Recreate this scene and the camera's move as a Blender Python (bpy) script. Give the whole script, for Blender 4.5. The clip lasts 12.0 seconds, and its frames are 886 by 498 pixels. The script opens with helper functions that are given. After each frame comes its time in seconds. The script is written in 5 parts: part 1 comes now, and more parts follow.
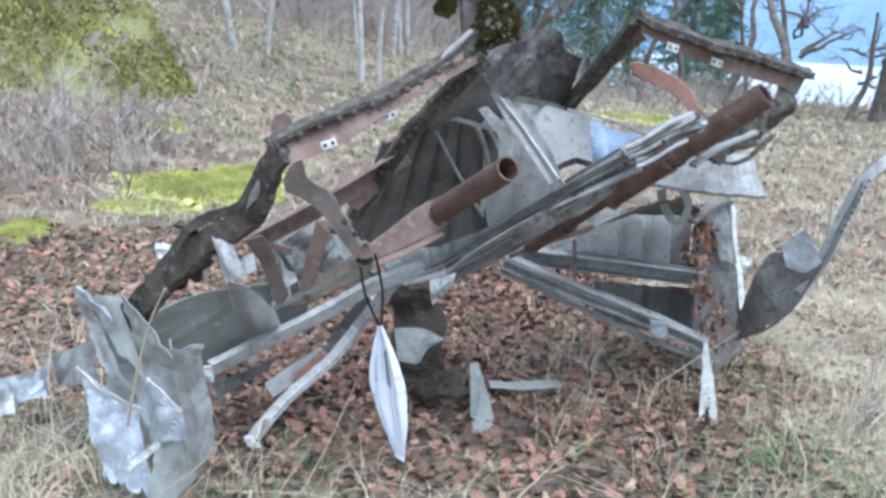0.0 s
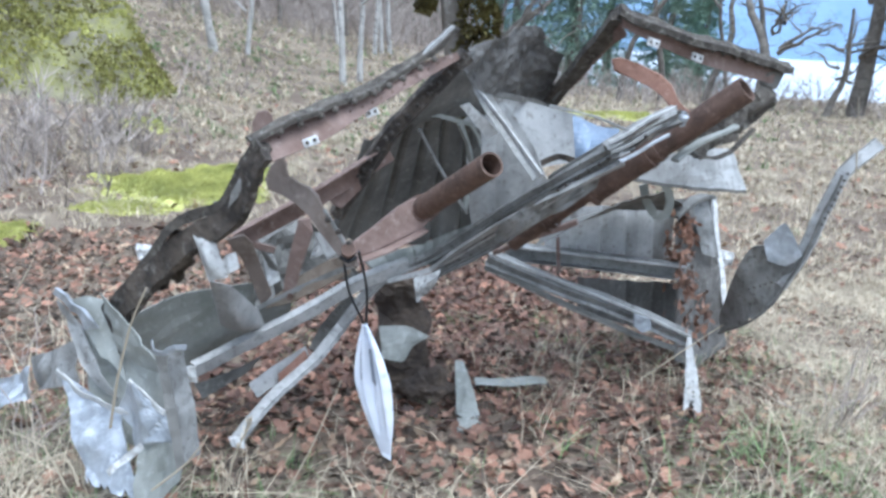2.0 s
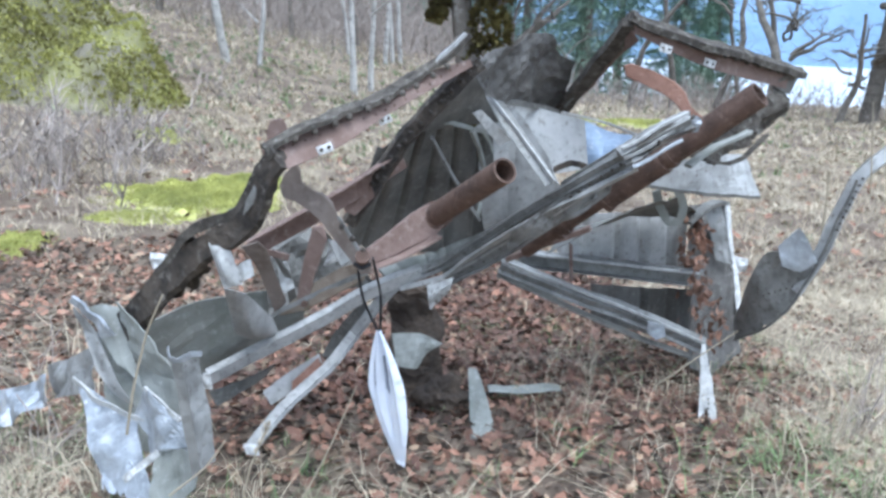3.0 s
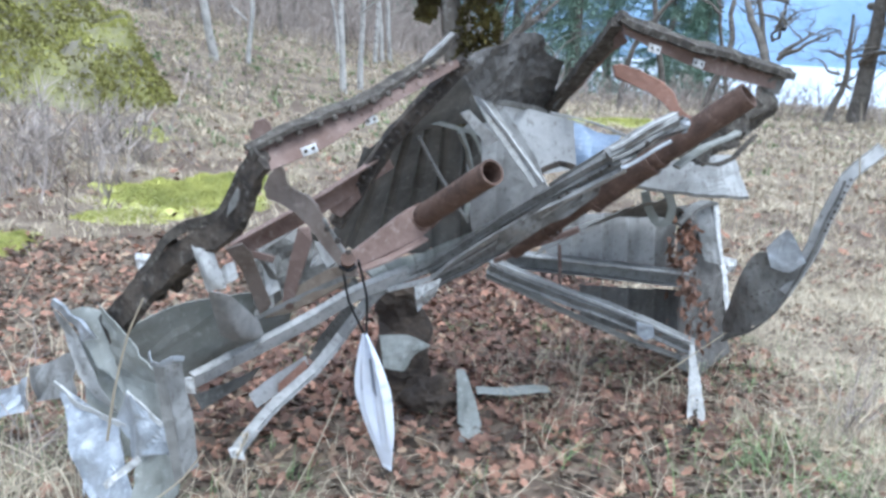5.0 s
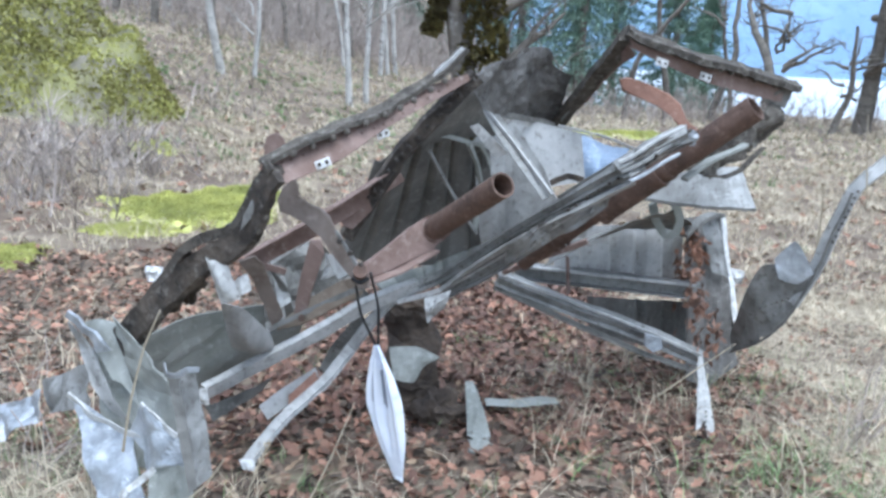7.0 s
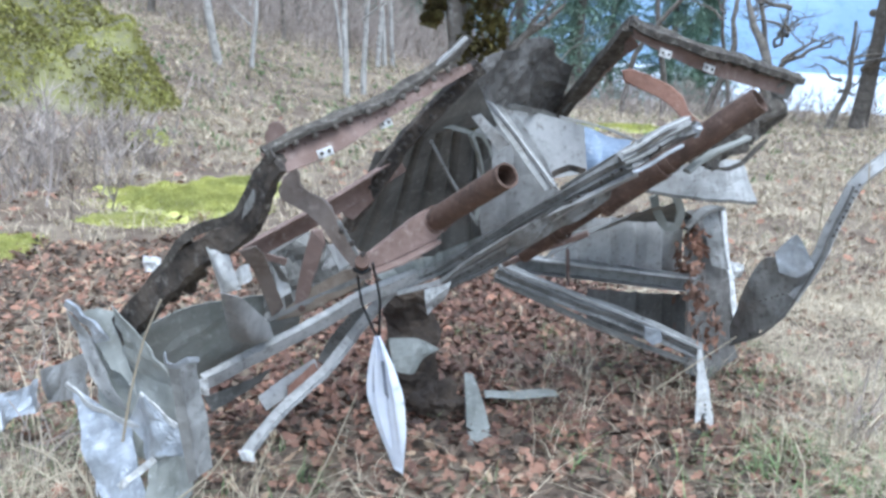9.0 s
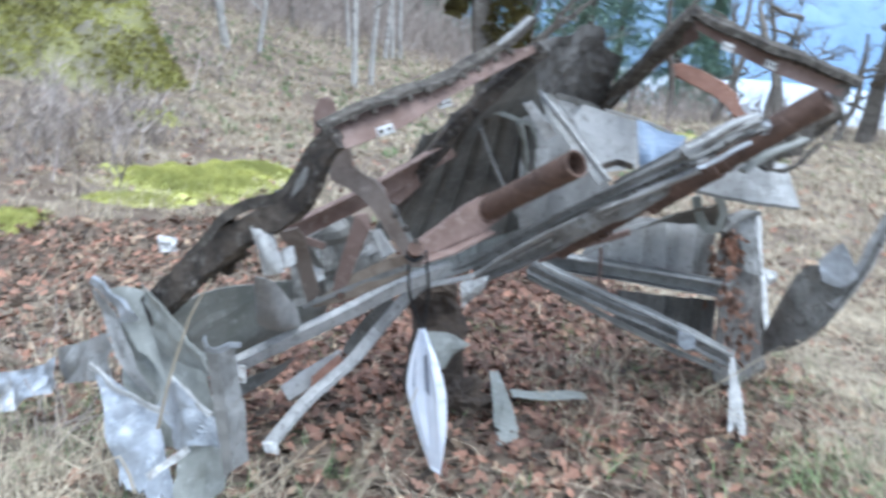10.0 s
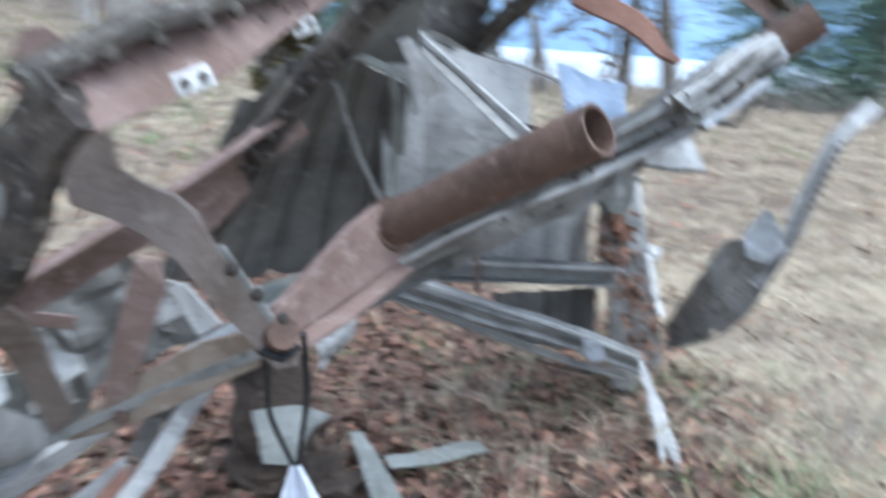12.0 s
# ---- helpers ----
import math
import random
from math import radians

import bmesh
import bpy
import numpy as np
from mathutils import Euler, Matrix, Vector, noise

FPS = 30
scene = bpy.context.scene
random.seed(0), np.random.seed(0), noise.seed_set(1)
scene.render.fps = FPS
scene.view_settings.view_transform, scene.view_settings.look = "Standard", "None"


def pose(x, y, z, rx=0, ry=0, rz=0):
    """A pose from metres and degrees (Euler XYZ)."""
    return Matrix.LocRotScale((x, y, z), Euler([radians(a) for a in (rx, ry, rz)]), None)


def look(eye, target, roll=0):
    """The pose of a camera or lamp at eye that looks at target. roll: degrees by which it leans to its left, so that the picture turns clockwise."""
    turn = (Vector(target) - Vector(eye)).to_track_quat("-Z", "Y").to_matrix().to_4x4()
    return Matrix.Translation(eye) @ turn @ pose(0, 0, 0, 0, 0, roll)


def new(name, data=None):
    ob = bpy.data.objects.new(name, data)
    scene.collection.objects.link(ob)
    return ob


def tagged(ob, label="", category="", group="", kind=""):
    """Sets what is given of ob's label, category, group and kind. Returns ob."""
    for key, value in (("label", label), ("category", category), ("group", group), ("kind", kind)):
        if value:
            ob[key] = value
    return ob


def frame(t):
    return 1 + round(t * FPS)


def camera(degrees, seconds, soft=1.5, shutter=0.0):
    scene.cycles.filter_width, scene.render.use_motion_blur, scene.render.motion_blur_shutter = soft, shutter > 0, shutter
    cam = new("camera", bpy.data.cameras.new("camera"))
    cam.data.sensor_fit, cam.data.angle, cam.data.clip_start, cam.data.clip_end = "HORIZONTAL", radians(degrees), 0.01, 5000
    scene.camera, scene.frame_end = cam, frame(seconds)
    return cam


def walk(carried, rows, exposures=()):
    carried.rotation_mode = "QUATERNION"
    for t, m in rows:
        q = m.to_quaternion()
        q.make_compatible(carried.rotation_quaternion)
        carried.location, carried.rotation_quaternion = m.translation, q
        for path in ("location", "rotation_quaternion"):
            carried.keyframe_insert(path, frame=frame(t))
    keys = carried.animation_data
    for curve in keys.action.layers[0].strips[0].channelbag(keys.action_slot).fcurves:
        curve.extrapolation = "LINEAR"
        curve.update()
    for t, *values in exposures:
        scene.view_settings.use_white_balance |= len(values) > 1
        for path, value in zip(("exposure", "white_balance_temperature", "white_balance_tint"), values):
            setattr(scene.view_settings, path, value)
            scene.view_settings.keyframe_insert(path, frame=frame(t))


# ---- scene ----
cam = camera(59.9, 12.0, soft=3.0, shutter=0.9)
PATH = [
    (0, (0.0, 0.0, 1.408), (0.0, 1.923, 0.857), 3.6),
    (0.5, (-0.001, -0.003, 1.403), (0.006, 1.922, 0.861), 3.1),
    (1, (-0.002, -0.005, 1.403), (0.021, 1.918, 0.855), 3.1),
    (1.5, (-0.003, -0.001, 1.401), (0.034, 1.92, 0.843), 3.7),
    (2, (-0.001, 0.004, 1.402), (0.042, 1.925, 0.85), 3.3),
    (2.5, (-0.003, 0.003, 1.401), (0.03, 1.93, 0.864), 3.4),
    (3, (-0.007, 0.0, 1.397), (0.006, 1.928, 0.865), 2.8),
    (5, (0.001, 0.023, 1.4), (0.04, 1.95, 0.866), 3.0),
    (5.5, (-0.005, 0.02, 1.398), (0.03, 1.948, 0.867), 3.1),
    (6, (-0.012, 0.015, 1.399), (0.021, 1.945, 0.874), 3.0),
    (6.5, (-0.018, 0.008, 1.4), (0.007, 1.94, 0.884), 3.0),
    (7, (-0.015, 0.005, 1.404), (0.01, 1.94, 0.9), 2.8),
    (9, (-0.03, 0.016, 1.395), (0.006, 1.947, 0.873), 3.2),
    (9.5, (-0.081, 0.05, 1.374), (-0.004, 1.977, 0.844), 2.1),
    (10, (-0.17, 0.115, 1.341), (-0.119, 2.043, 0.81), 5.9),
    (10.5, (-0.22, 0.263, 1.312), (-0.267, 2.183, 0.755), 7.2),
    (11, (-0.243, 0.613, 1.25), (-0.176, 2.514, 0.632), 5.7),
    (11.5, (-0.225, 0.82, 1.266), (-0.028, 2.739, 0.741), 6.5),
    (12, (-0.275, 1.01, 1.197), (0.34, 2.834, 0.654), 4.3),
]
walk(cam, [(t, look(eye, target, roll)) for t, eye, target, roll in PATH], [(0, 1.14, 5400, 5), (9.5, 1.14, 5400, 5), (12, 1.2, 5400, 5)])

# ---- light: a bright overcast winter day ----
world = bpy.data.worlds.new("overcast_sky")
scene.world = world
world.use_nodes = True
wn = world.node_tree.nodes
sky = wn.new("ShaderNodeTexSky")
sky.sky_type = "NISHITA"
sky.sun_disc = False
sky.sun_elevation, sky.sun_rotation = radians(74), radians(154)
sky.air_density, sky.dust_density = 1.0, 3.0
hs = wn.new("ShaderNodeHueSaturation")
hs.inputs["Saturation"].default_value = 0.45
world.node_tree.links.new(sky.outputs[0], hs.inputs["Color"])
world.node_tree.links.new(hs.outputs[0], wn["Background"].inputs[0])
wn["Background"].inputs[1].default_value = 0.15
sun = bpy.data.lights.new("sun", "SUN")
sun.energy, sun.angle, sun.color = 1.0, radians(60), (1.0, 0.98, 0.95)
new("sun", sun).matrix_world = look((1.4, -0.6, 11), (0, 2.3, 0))


# ---- materials ----
def mix_node(nt, a, b, fac):
    n = nt.nodes.new("ShaderNodeMix")
    n.data_type = "RGBA"
    for sock, v in ((n.inputs[0], fac), (n.inputs[6], a), (n.inputs[7], b)):
        if isinstance(v, (tuple, list)):
            sock.default_value = (*v, 1)
        elif isinstance(v, (int, float)):
            sock.default_value = v
        else:
            nt.links.new(v, sock)
    return n.outputs[2]


def noise_fac(nt, scale, lo, hi, detail=6, coord="Object", stretch=None):
    tc = nt.nodes.new("ShaderNodeTexCoord")
    src = tc.outputs[coord]
    if stretch:
        mp = nt.nodes.new("ShaderNodeMapping")
        mp.inputs["Scale"].default_value = stretch
        nt.links.new(src, mp.inputs[0])
        src = mp.outputs[0]
    n = nt.nodes.new("ShaderNodeTexNoise")
    n.inputs["Scale"].default_value, n.inputs["Detail"].default_value = scale, detail
    n.inputs["Roughness"].default_value = 0.65
    nt.links.new(src, n.inputs["Vector"])
    r = nt.nodes.new("ShaderNodeMapRange")
    r.inputs[1].default_value, r.inputs[2].default_value = lo, hi
    nt.links.new(n.outputs["Fac"], r.inputs[0])
    return r.outputs[0]


def material(name, base, second, third=None, scale=6.0, fine=60.0, rough=(0.5, 0.8), metal=0.0, bump=0.3, bump_scale=40.0,
             cut=(0.42, 0.62), cut3=(0.55, 0.7), rand=0.0, spec=0.4, island=0.0):
    """Two or three colours mixed by noise at two scales, with relief and uneven gloss."""
    m = bpy.data.materials.new(name)
    m.use_nodes = True
    nt = m.node_tree
    b = nt.nodes["Principled BSDF"]
    col = mix_node(nt, base, second, noise_fac(nt, scale, *cut))
    if third:
        col = mix_node(nt, col, third, noise_fac(nt, fine, *cut3))
    if rand or island:
        src = nt.nodes.new("ShaderNodeObjectInfo").outputs["Random"] if rand else nt.nodes.new("ShaderNodeNewGeometry").outputs["Random Per Island"]
        r = nt.nodes.new("ShaderNodeMapRange")
        amt = rand or island
        r.inputs[3].default_value, r.inputs[4].default_value = 1 - amt, 1 + amt
        nt.links.new(src, r.inputs[0])
        h = nt.nodes.new("ShaderNodeHueSaturation")
        nt.links.new(col, h.inputs["Color"])
        nt.links.new(r.outputs[0], h.inputs["Value"])
        col = h.outputs[0]
    nt.links.new(col, b.inputs["Base Color"])
    rr = nt.nodes.new("ShaderNodeMapRange")
    rr.inputs[3].default_value, rr.inputs[4].default_value = rough
    nt.links.new(noise_fac(nt, scale * 2.3, 0.3, 0.7), rr.inputs[0])
    nt.links.new(rr.outputs[0], b.inputs["Roughness"])
    b.inputs["Metallic"].default_value = metal
    b.inputs["Specular IOR Level"].default_value = spec
    if bump:
        bp = nt.nodes.new("ShaderNodeBump")
        bp.inputs["Strength"].default_value, bp.inputs["Distance"].default_value = bump, 0.01
        nt.links.new(noise_fac(nt, bump_scale, 0.2, 0.8, 8), bp.inputs["Height"])
        nt.links.new(bp.outputs[0], b.inputs["Normal"])
    return m


ALU = material("weathered_aluminium", (0.30, 0.298, 0.288), (0.19, 0.188, 0.18), (0.095, 0.085, 0.075), 9, 45, (0.4, 0.7), 0.2, 0.25)
BRIGHT = material("torn_bright_aluminium", (0.42, 0.445, 0.48), (0.27, 0.285, 0.30), (0.55, 0.585, 0.64), 11, 30, (0.28, 0.55), 0.45, 0.2, 30)
PRIMER = material("faded_grey_primer", (0.31, 0.318, 0.295), (0.215, 0.222, 0.20), (0.40, 0.405, 0.385), 5, 30, (0.55, 0.8), 0.1, 0.2)
# Serves dark grey skins, and recessed panels with shade painted into the grey.
SHADE = material("shaded_dark_grey_skin", (0.19, 0.184, 0.17), (0.115, 0.112, 0.103), (0.25, 0.244, 0.228), 6, 35, (0.55, 0.85), 0.15, 0.25)
RUST = material("pinkish_rusted_steel", (0.24, 0.17, 0.145), (0.155, 0.10, 0.08), (0.33, 0.265, 0.235), 9, 42, (0.65, 0.9), 0.1, 0.4, cut=(0.45, 0.66))
TUBE = material("dark_rusted_tube", (0.145, 0.092, 0.07), (0.085, 0.055, 0.043), (0.22, 0.15, 0.12), 14, 60, (0.6, 0.85), 0.2, 0.45)
BLACK = material("blackened_metal", (0.040, 0.034, 0.030), (0.115, 0.094, 0.075), (0.23, 0.21, 0.185), 13, 42, (0.6, 0.9), 0.2, 0.7, cut3=(0.56, 0.70))
PALE = material("pale_oxidised_aluminium", (0.50, 0.498, 0.485), (0.34, 0.338, 0.328), (0.19, 0.18, 0.165), 12, 50, (0.45, 0.7), 0.15, 0.3)
WHITE = material("white_painted_metal", (0.66, 0.66, 0.65), (0.46, 0.455, 0.44), (0.30, 0.29, 0.27), 30, 60, (0.4, 0.6), 0.0, 0.2)
PAPER = material("paper_in_plastic_sleeve", (0.84, 0.87, 0.95), (0.74, 0.79, 0.90), None, 8, 60, (0.15, 0.3), 0.0, 0.05, spec=0.5)
INK = material("faded_print", (0.24, 0.26, 0.32), (0.34, 0.36, 0.42), None, 60, 90, (0.5, 0.7), 0.0, 0)
CORD = material("black_cord", (0.012, 0.012, 0.014), (0.03, 0.03, 0.032), None, 90, 90, (0.6, 0.8), 0.0, 0.3)
BARK = material("grey_bark", (0.19, 0.17, 0.145), (0.11, 0.095, 0.08), (0.29, 0.275, 0.25), 5, 14, (0.85, 0.95), 0, 0.9, 12)
PALEGREY = material("pale_grey_paint", (0.48, 0.48, 0.47), (0.34, 0.338, 0.328), (0.22, 0.20, 0.18), 6, 40, (0.5, 0.75), 0.1, 0.15)
BLUEGREY = material("blue_grey_paint", (0.22, 0.28, 0.37), (0.16, 0.20, 0.27), (0.36, 0.41, 0.48), 9, 40, (0.4, 0.7), 0.3, 0.15)
MOSSROCK = material("moss_covered_rock", (0.26, 0.255, 0.10), (0.20, 0.18, 0.135), (0.30, 0.27, 0.20), 1.6, 5, (0.9, 1.0), 0, 0.9, 10, cut=(0.42, 0.58))
LICHEN = material("lichen_grown_metal", (0.12, 0.105, 0.088), (0.05, 0.043, 0.037), (0.25, 0.24, 0.21), 18, 55, (0.7, 0.95), 0.1, 0.7, 45)
DARKWOOD = material("rotten_wood", (0.05, 0.038, 0.03), (0.10, 0.075, 0.055), (0.03, 0.024, 0.02), 8, 30, (0.85, 0.95), 0, 0.9, 25)
BIRCH = material("pale_birch_bark", (0.52, 0.50, 0.47), (0.36, 0.345, 0.32), (0.12, 0.11, 0.10), 4, 9, (0.8, 0.95), 0, 0.5, 14)
MOSS = material("yellow_green_moss", (0.53, 0.53, 0.17), (0.36, 0.37, 0.12), (0.60, 0.60, 0.25), 2.2, 14, (0.9, 1.0), 0, 0.5, 40, island=0.22)
DARKMOSS = material("olive_moss", (0.14, 0.118, 0.04), (0.075, 0.062, 0.03), (0.24, 0.21, 0.06), 5, 20, (0.9, 1.0), 0, 0.6, 25, island=0.4)
ARM = material("brown_grey_steel", (0.215, 0.178, 0.155), (0.15, 0.118, 0.098), (0.28, 0.24, 0.21), 9, 45, (0.6, 0.85), 0.1, 0.3)
TAN = material("tan_primed_steel", (0.255, 0.21, 0.165), (0.185, 0.135, 0.10), (0.32, 0.275, 0.225), 7, 40, (0.6, 0.85), 0.1, 0.3)
SOIL = material("leaf_litter_soil", (0.135, 0.10, 0.075), (0.27, 0.22, 0.16), (0.07, 0.055, 0.042), 0.9, 14, (0.9, 1.0), 0, 1.0, 18)
LEAF = material("brown_oak_leaf", (0.29, 0.155, 0.105), (0.19, 0.115, 0.082), (0.40, 0.25, 0.175), 3, 30, (0.7, 0.95), 0, 0.2, island=0.55)
DULLLEAF = material("dull_old_leaf", (0.13, 0.095, 0.07), (0.085, 0.065, 0.05), (0.20, 0.15, 0.11), 3, 30, (0.75, 0.95), 0, 0.2, island=0.6)
TANLEAF = material("tan_dry_leaf", (0.36, 0.26, 0.175), (0.27, 0.19, 0.13), (0.45, 0.35, 0.25), 3, 30, (0.75, 0.95), 0, 0.2, island=0.5)
ROCKMOSS = material("outcrop_moss", (0.38, 0.375, 0.11), (0.26, 0.25, 0.08), (0.46, 0.45, 0.17), 1.2, 6, (0.9, 1.0), 0, 0.6, 25, island=0.3)
OLIVE = material("olive_outcrop_moss", (0.24, 0.225, 0.07), (0.17, 0.15, 0.06), (0.30, 0.28, 0.10), 2, 8, (0.9, 1.0), 0, 0.6, 25, island=0.3)
SCORCH = material("scorched_skin", (0.165, 0.156, 0.145), (0.095, 0.088, 0.08), (0.235, 0.226, 0.21), 7, 40, (0.55, 0.85), 0.15, 0.4)
ORANGE = material("orange_rusted_steel", (0.34, 0.19, 0.14), (0.24, 0.13, 0.095), (0.42, 0.27, 0.21), 9, 42, (0.65, 0.9), 0.1, 0.3)
STRAW = material("dry_straw", (0.56, 0.48, 0.355), (0.42, 0.36, 0.26), None, 2, 30, (0.8, 0.95), 0, 0, island=0.45)
GRASS = material("green_grass", (0.14, 0.215, 0.085), (0.22, 0.28, 0.13), None, 2, 30, (0.7, 0.9), 0, 0, island=0.45)
# Red-brown leaf, darkened to carry the shade under the wreck.
SHADELEAF = material("shade_red_brown_leaf", (0.15, 0.078, 0.054), (0.10, 0.058, 0.044), (0.21, 0.12, 0.085), 3, 30, (0.5, 0.8), 0, 0.2, island=0.55)
TWIG = material("grey_twigs", (0.42, 0.365, 0.33), (0.28, 0.24, 0.21), None, 2, 30, (0.85, 0.95), 0, 0, island=0.45)
NEEDLE = material("conifer_needles", (0.20, 0.30, 0.235), (0.27, 0.36, 0.28), None, 1, 30, (0.7, 0.9), 0, 0, island=0.35)
# The near-white base stands in for sky reflected in the lake.
WATER = material("sky_pale_lake_water", (0.62, 0.68, 0.74), (0.55, 0.62, 0.70), None, 0.02, 1, (0.35, 0.45), 0, 0.0)
# Distance haze is mixed into the hills' blue colour.
FAR = material("haze_blue_far_hill", (0.18, 0.275, 0.405), (0.23, 0.335, 0.465), (0.14, 0.23, 0.34), 0.01, 0.06, (0.9, 1.0), 0, 0.0)


# ---- building helpers ----
def link_mesh(name, bm, mat, smooth=False):
    me = bpy.data.meshes.new(name)
    bmesh.ops.recalc_face_normals(bm, faces=bm.faces)
    bm.to_mesh(me)
    bm.free()
    me.materials.append(mat)
    if smooth:
        for p in me.polygons:
            p.use_smooth = True
    return me


def part(name, bm, mat, parent, label="", smooth=False):
    ob = new(name, link_mesh(name, bm, mat, smooth))
    ob.parent = parent
    if label:
        ob["label"] = label
    return ob


def raw_object(name, verts, faces, mat, parent=None, smooth=False):
    me = bpy.data.meshes.new(name)
    me.from_pydata(verts, [], faces)
    me.materials.append(mat)
    if smooth:
        for p in me.polygons:
            p.use_smooth = True
    ob = new(name, me)
    ob.parent = parent
    return ob


def thing(name, label, category, group="", at=(0, 0, 0)):
    e = new(name)
    e.location = at
    return tagged(e, label, category, group)


def spine(points, step=0.05):
    """A smooth line through the given points, with even steps."""
    pts = [Vector(p) for p in points]
    if len(pts) == 2:
        n = max(2, int((pts[1] - pts[0]).length / step))
        return [pts[0].lerp(pts[1], i / n) for i in range(n + 1)]
    out = []
    for i in range(len(pts) - 1):
        p0, p1, p2, p3 = pts[max(i - 1, 0)], pts[i], pts[i + 1], pts[min(i + 2, len(pts) - 1)]
        n = max(2, int((p2 - p1).length / step))
        for k in range(n):
            t = k / n
            a, b = (p2 - p0) * 0.35, (p3 - p1) * 0.35
            h = 2 * t**3 - 3 * t**2 + 1, t**3 - 2 * t**2 + t, -2 * t**3 + 3 * t**2, t**3 - t**2
            out.append(p1 * h[0] + a * h[1] + p2 * h[2] + b * h[3])
    return out + [pts[-1]]


def sweep(points, profile, up=(0, 0, 1), step=0.05, wobble=0.0, closed=True, scales=None, cap=True, bm=None):
    """A profile of (side, up) offsets carried along a line."""
    bm = bm or bmesh.new()
    line = spine(points, step)
    rings = []
    up = Vector(up)
    for i, p in enumerate(line):
        d = (line[min(i + 1, len(line) - 1)] - line[max(i - 1, 0)]).normalized()
        side = d.cross(up).normalized()
        high = side.cross(d).normalized()
        s = 1.0 if scales is None else scales[0] + (scales[1] - scales[0]) * i / (len(line) - 1)
        j = noise.noise_vector(p * 9) * wobble if wobble else Vector((0, 0, 0))
        rings.append([bm.verts.new(p + j + side * u * s + high * v * s + (noise.noise_vector((p + side * u + high * v) * 21) * wobble * 0.6 if wobble else Vector((0, 0, 0)))) for u, v in profile])
    n = len(profile)
    for a, b in zip(rings, rings[1:]):
        for k in range(n if closed else n - 1):
            bm.faces.new((a[k], a[(k + 1) % n], b[(k + 1) % n], b[k]))
    if cap and closed:
        for ring in (rings[0], rings[-1]):
            bm.faces.new(ring)
    return bm


def box_profile(w, h):
    c = min(w, h) * 0.15
    return [(-w / 2 + c, -h / 2), (w / 2 - c, -h / 2), (w / 2, -h / 2 + c), (w / 2, h / 2 - c), (w / 2 - c, h / 2), (-w / 2 + c, h / 2), (-w / 2, h / 2 - c), (-w / 2, -h / 2 + c)]


def channel_profile(w, h, t, flip=1):
    """A U section, its open side to flip."""
    a = w * flip
    return [(0, -h / 2), (a, -h / 2), (a, -h / 2 + t), (t * flip, -h / 2 + t), (t * flip, h / 2 - t), (a, h / 2 - t), (a, h / 2), (0, h / 2)]


def angle_profile(w, h, t, su=1, sv=1):
    return [(0, 0), (w * su, 0), (w * su, t * sv), (t * su, t * sv), (t * su, h * sv), (0, h * sv)]


def hat_profile(w, h, lip, t):
    return [(-w / 2 - lip, 0), (-w / 2, 0), (-w / 2, h), (w / 2, h), (w / 2, 0), (w / 2 + lip, 0), (w / 2 + lip, -t), (w / 2 - t, -t), (w / 2 - t, h - t), (-w / 2 + t, h - t), (-w / 2 + t, -t), (-w / 2 - lip, -t)]


def round_profile(r, n=12):
    return [(r * math.cos(2 * math.pi * k / n), r * math.sin(2 * math.pi * k / n)) for k in range(n)]


def hollow_tube(a, b, r, wall, n=28, dent=0.0):
    """An open pipe from a to b."""
    bm = bmesh.new()
    a, b = Vector(a), Vector(b)
    d = (b - a).normalized()
    s = d.cross(Vector((0, 0, 1))).normalized()
    h = s.cross(d)
    m = max(2, int((b - a).length / 0.03))
    rings = []
    stations = [(i / m, r) for i in range(m + 1)] + [(1.0, r - wall)] + [(1 - i / m, r - wall) for i in range(1, m + 1)]
    for t, rad in stations:
        p = a.lerp(b, t)
        rings.append([bm.verts.new(p + (s * math.cos(2 * math.pi * k / n) + h * math.sin(2 * math.pi * k / n)) * (rad + dent * noise.noise(Vector((k * 0.4, t * 7, rad))))) for k in range(n)])
    rings.append(rings[0])
    for p, q in zip(rings, rings[1:]):
        for k in range(n):
            bm.faces.new((p[k], p[(k + 1) % n], q[(k + 1) % n], q[k]))
    return bm


def ring_collar(c, axis, r, width, thick, n=28):
    axis = Vector(axis).normalized()
    c = Vector(c)
    return hollow_tube(c - axis * width / 2, c + axis * width / 2, r + thick, thick + 0.002, n)


def plate(outline, t, bevel=0.002, bulge=0.0, normal=None):
    """A flat plate with the given outline and thickness, laid on the outline's mean plane."""
    bm = bmesh.new()
    pts = [Vector(p) for p in outline]
    c = sum(pts, Vector()) / len(pts)
    if normal is None:
        nrm = Vector((0, 0, 0))
        for p, q in zip(pts, pts[1:] + pts[:1]):
            nrm += (p - c).cross(q - c)
        nrm.normalize()
    else:
        nrm = Vector(normal).normalized()
    lo = [bm.verts.new(p - nrm * t / 2) for p in pts]
    hi = [bm.verts.new(p + nrm * t / 2) for p in pts]
    bm.faces.new(lo[::-1])
    bm.faces.new(hi)
    n = len(pts)
    for k in range(n):
        bm.faces.new((lo[k], lo[(k + 1) % n], hi[(k + 1) % n], hi[k]))
    if bevel:
        bmesh.ops.bevel(bm, geom=[e for e in bm.edges if abs((e.verts[0].co - e.verts[1].co).normalized().dot(nrm)) < 0.7], offset=min(bevel, t * 0.3), segments=1, affect="EDGES")
    bmesh.ops.triangulate(bm, faces=[f for f in bm.faces if len(f.verts) > 4])
    return bm


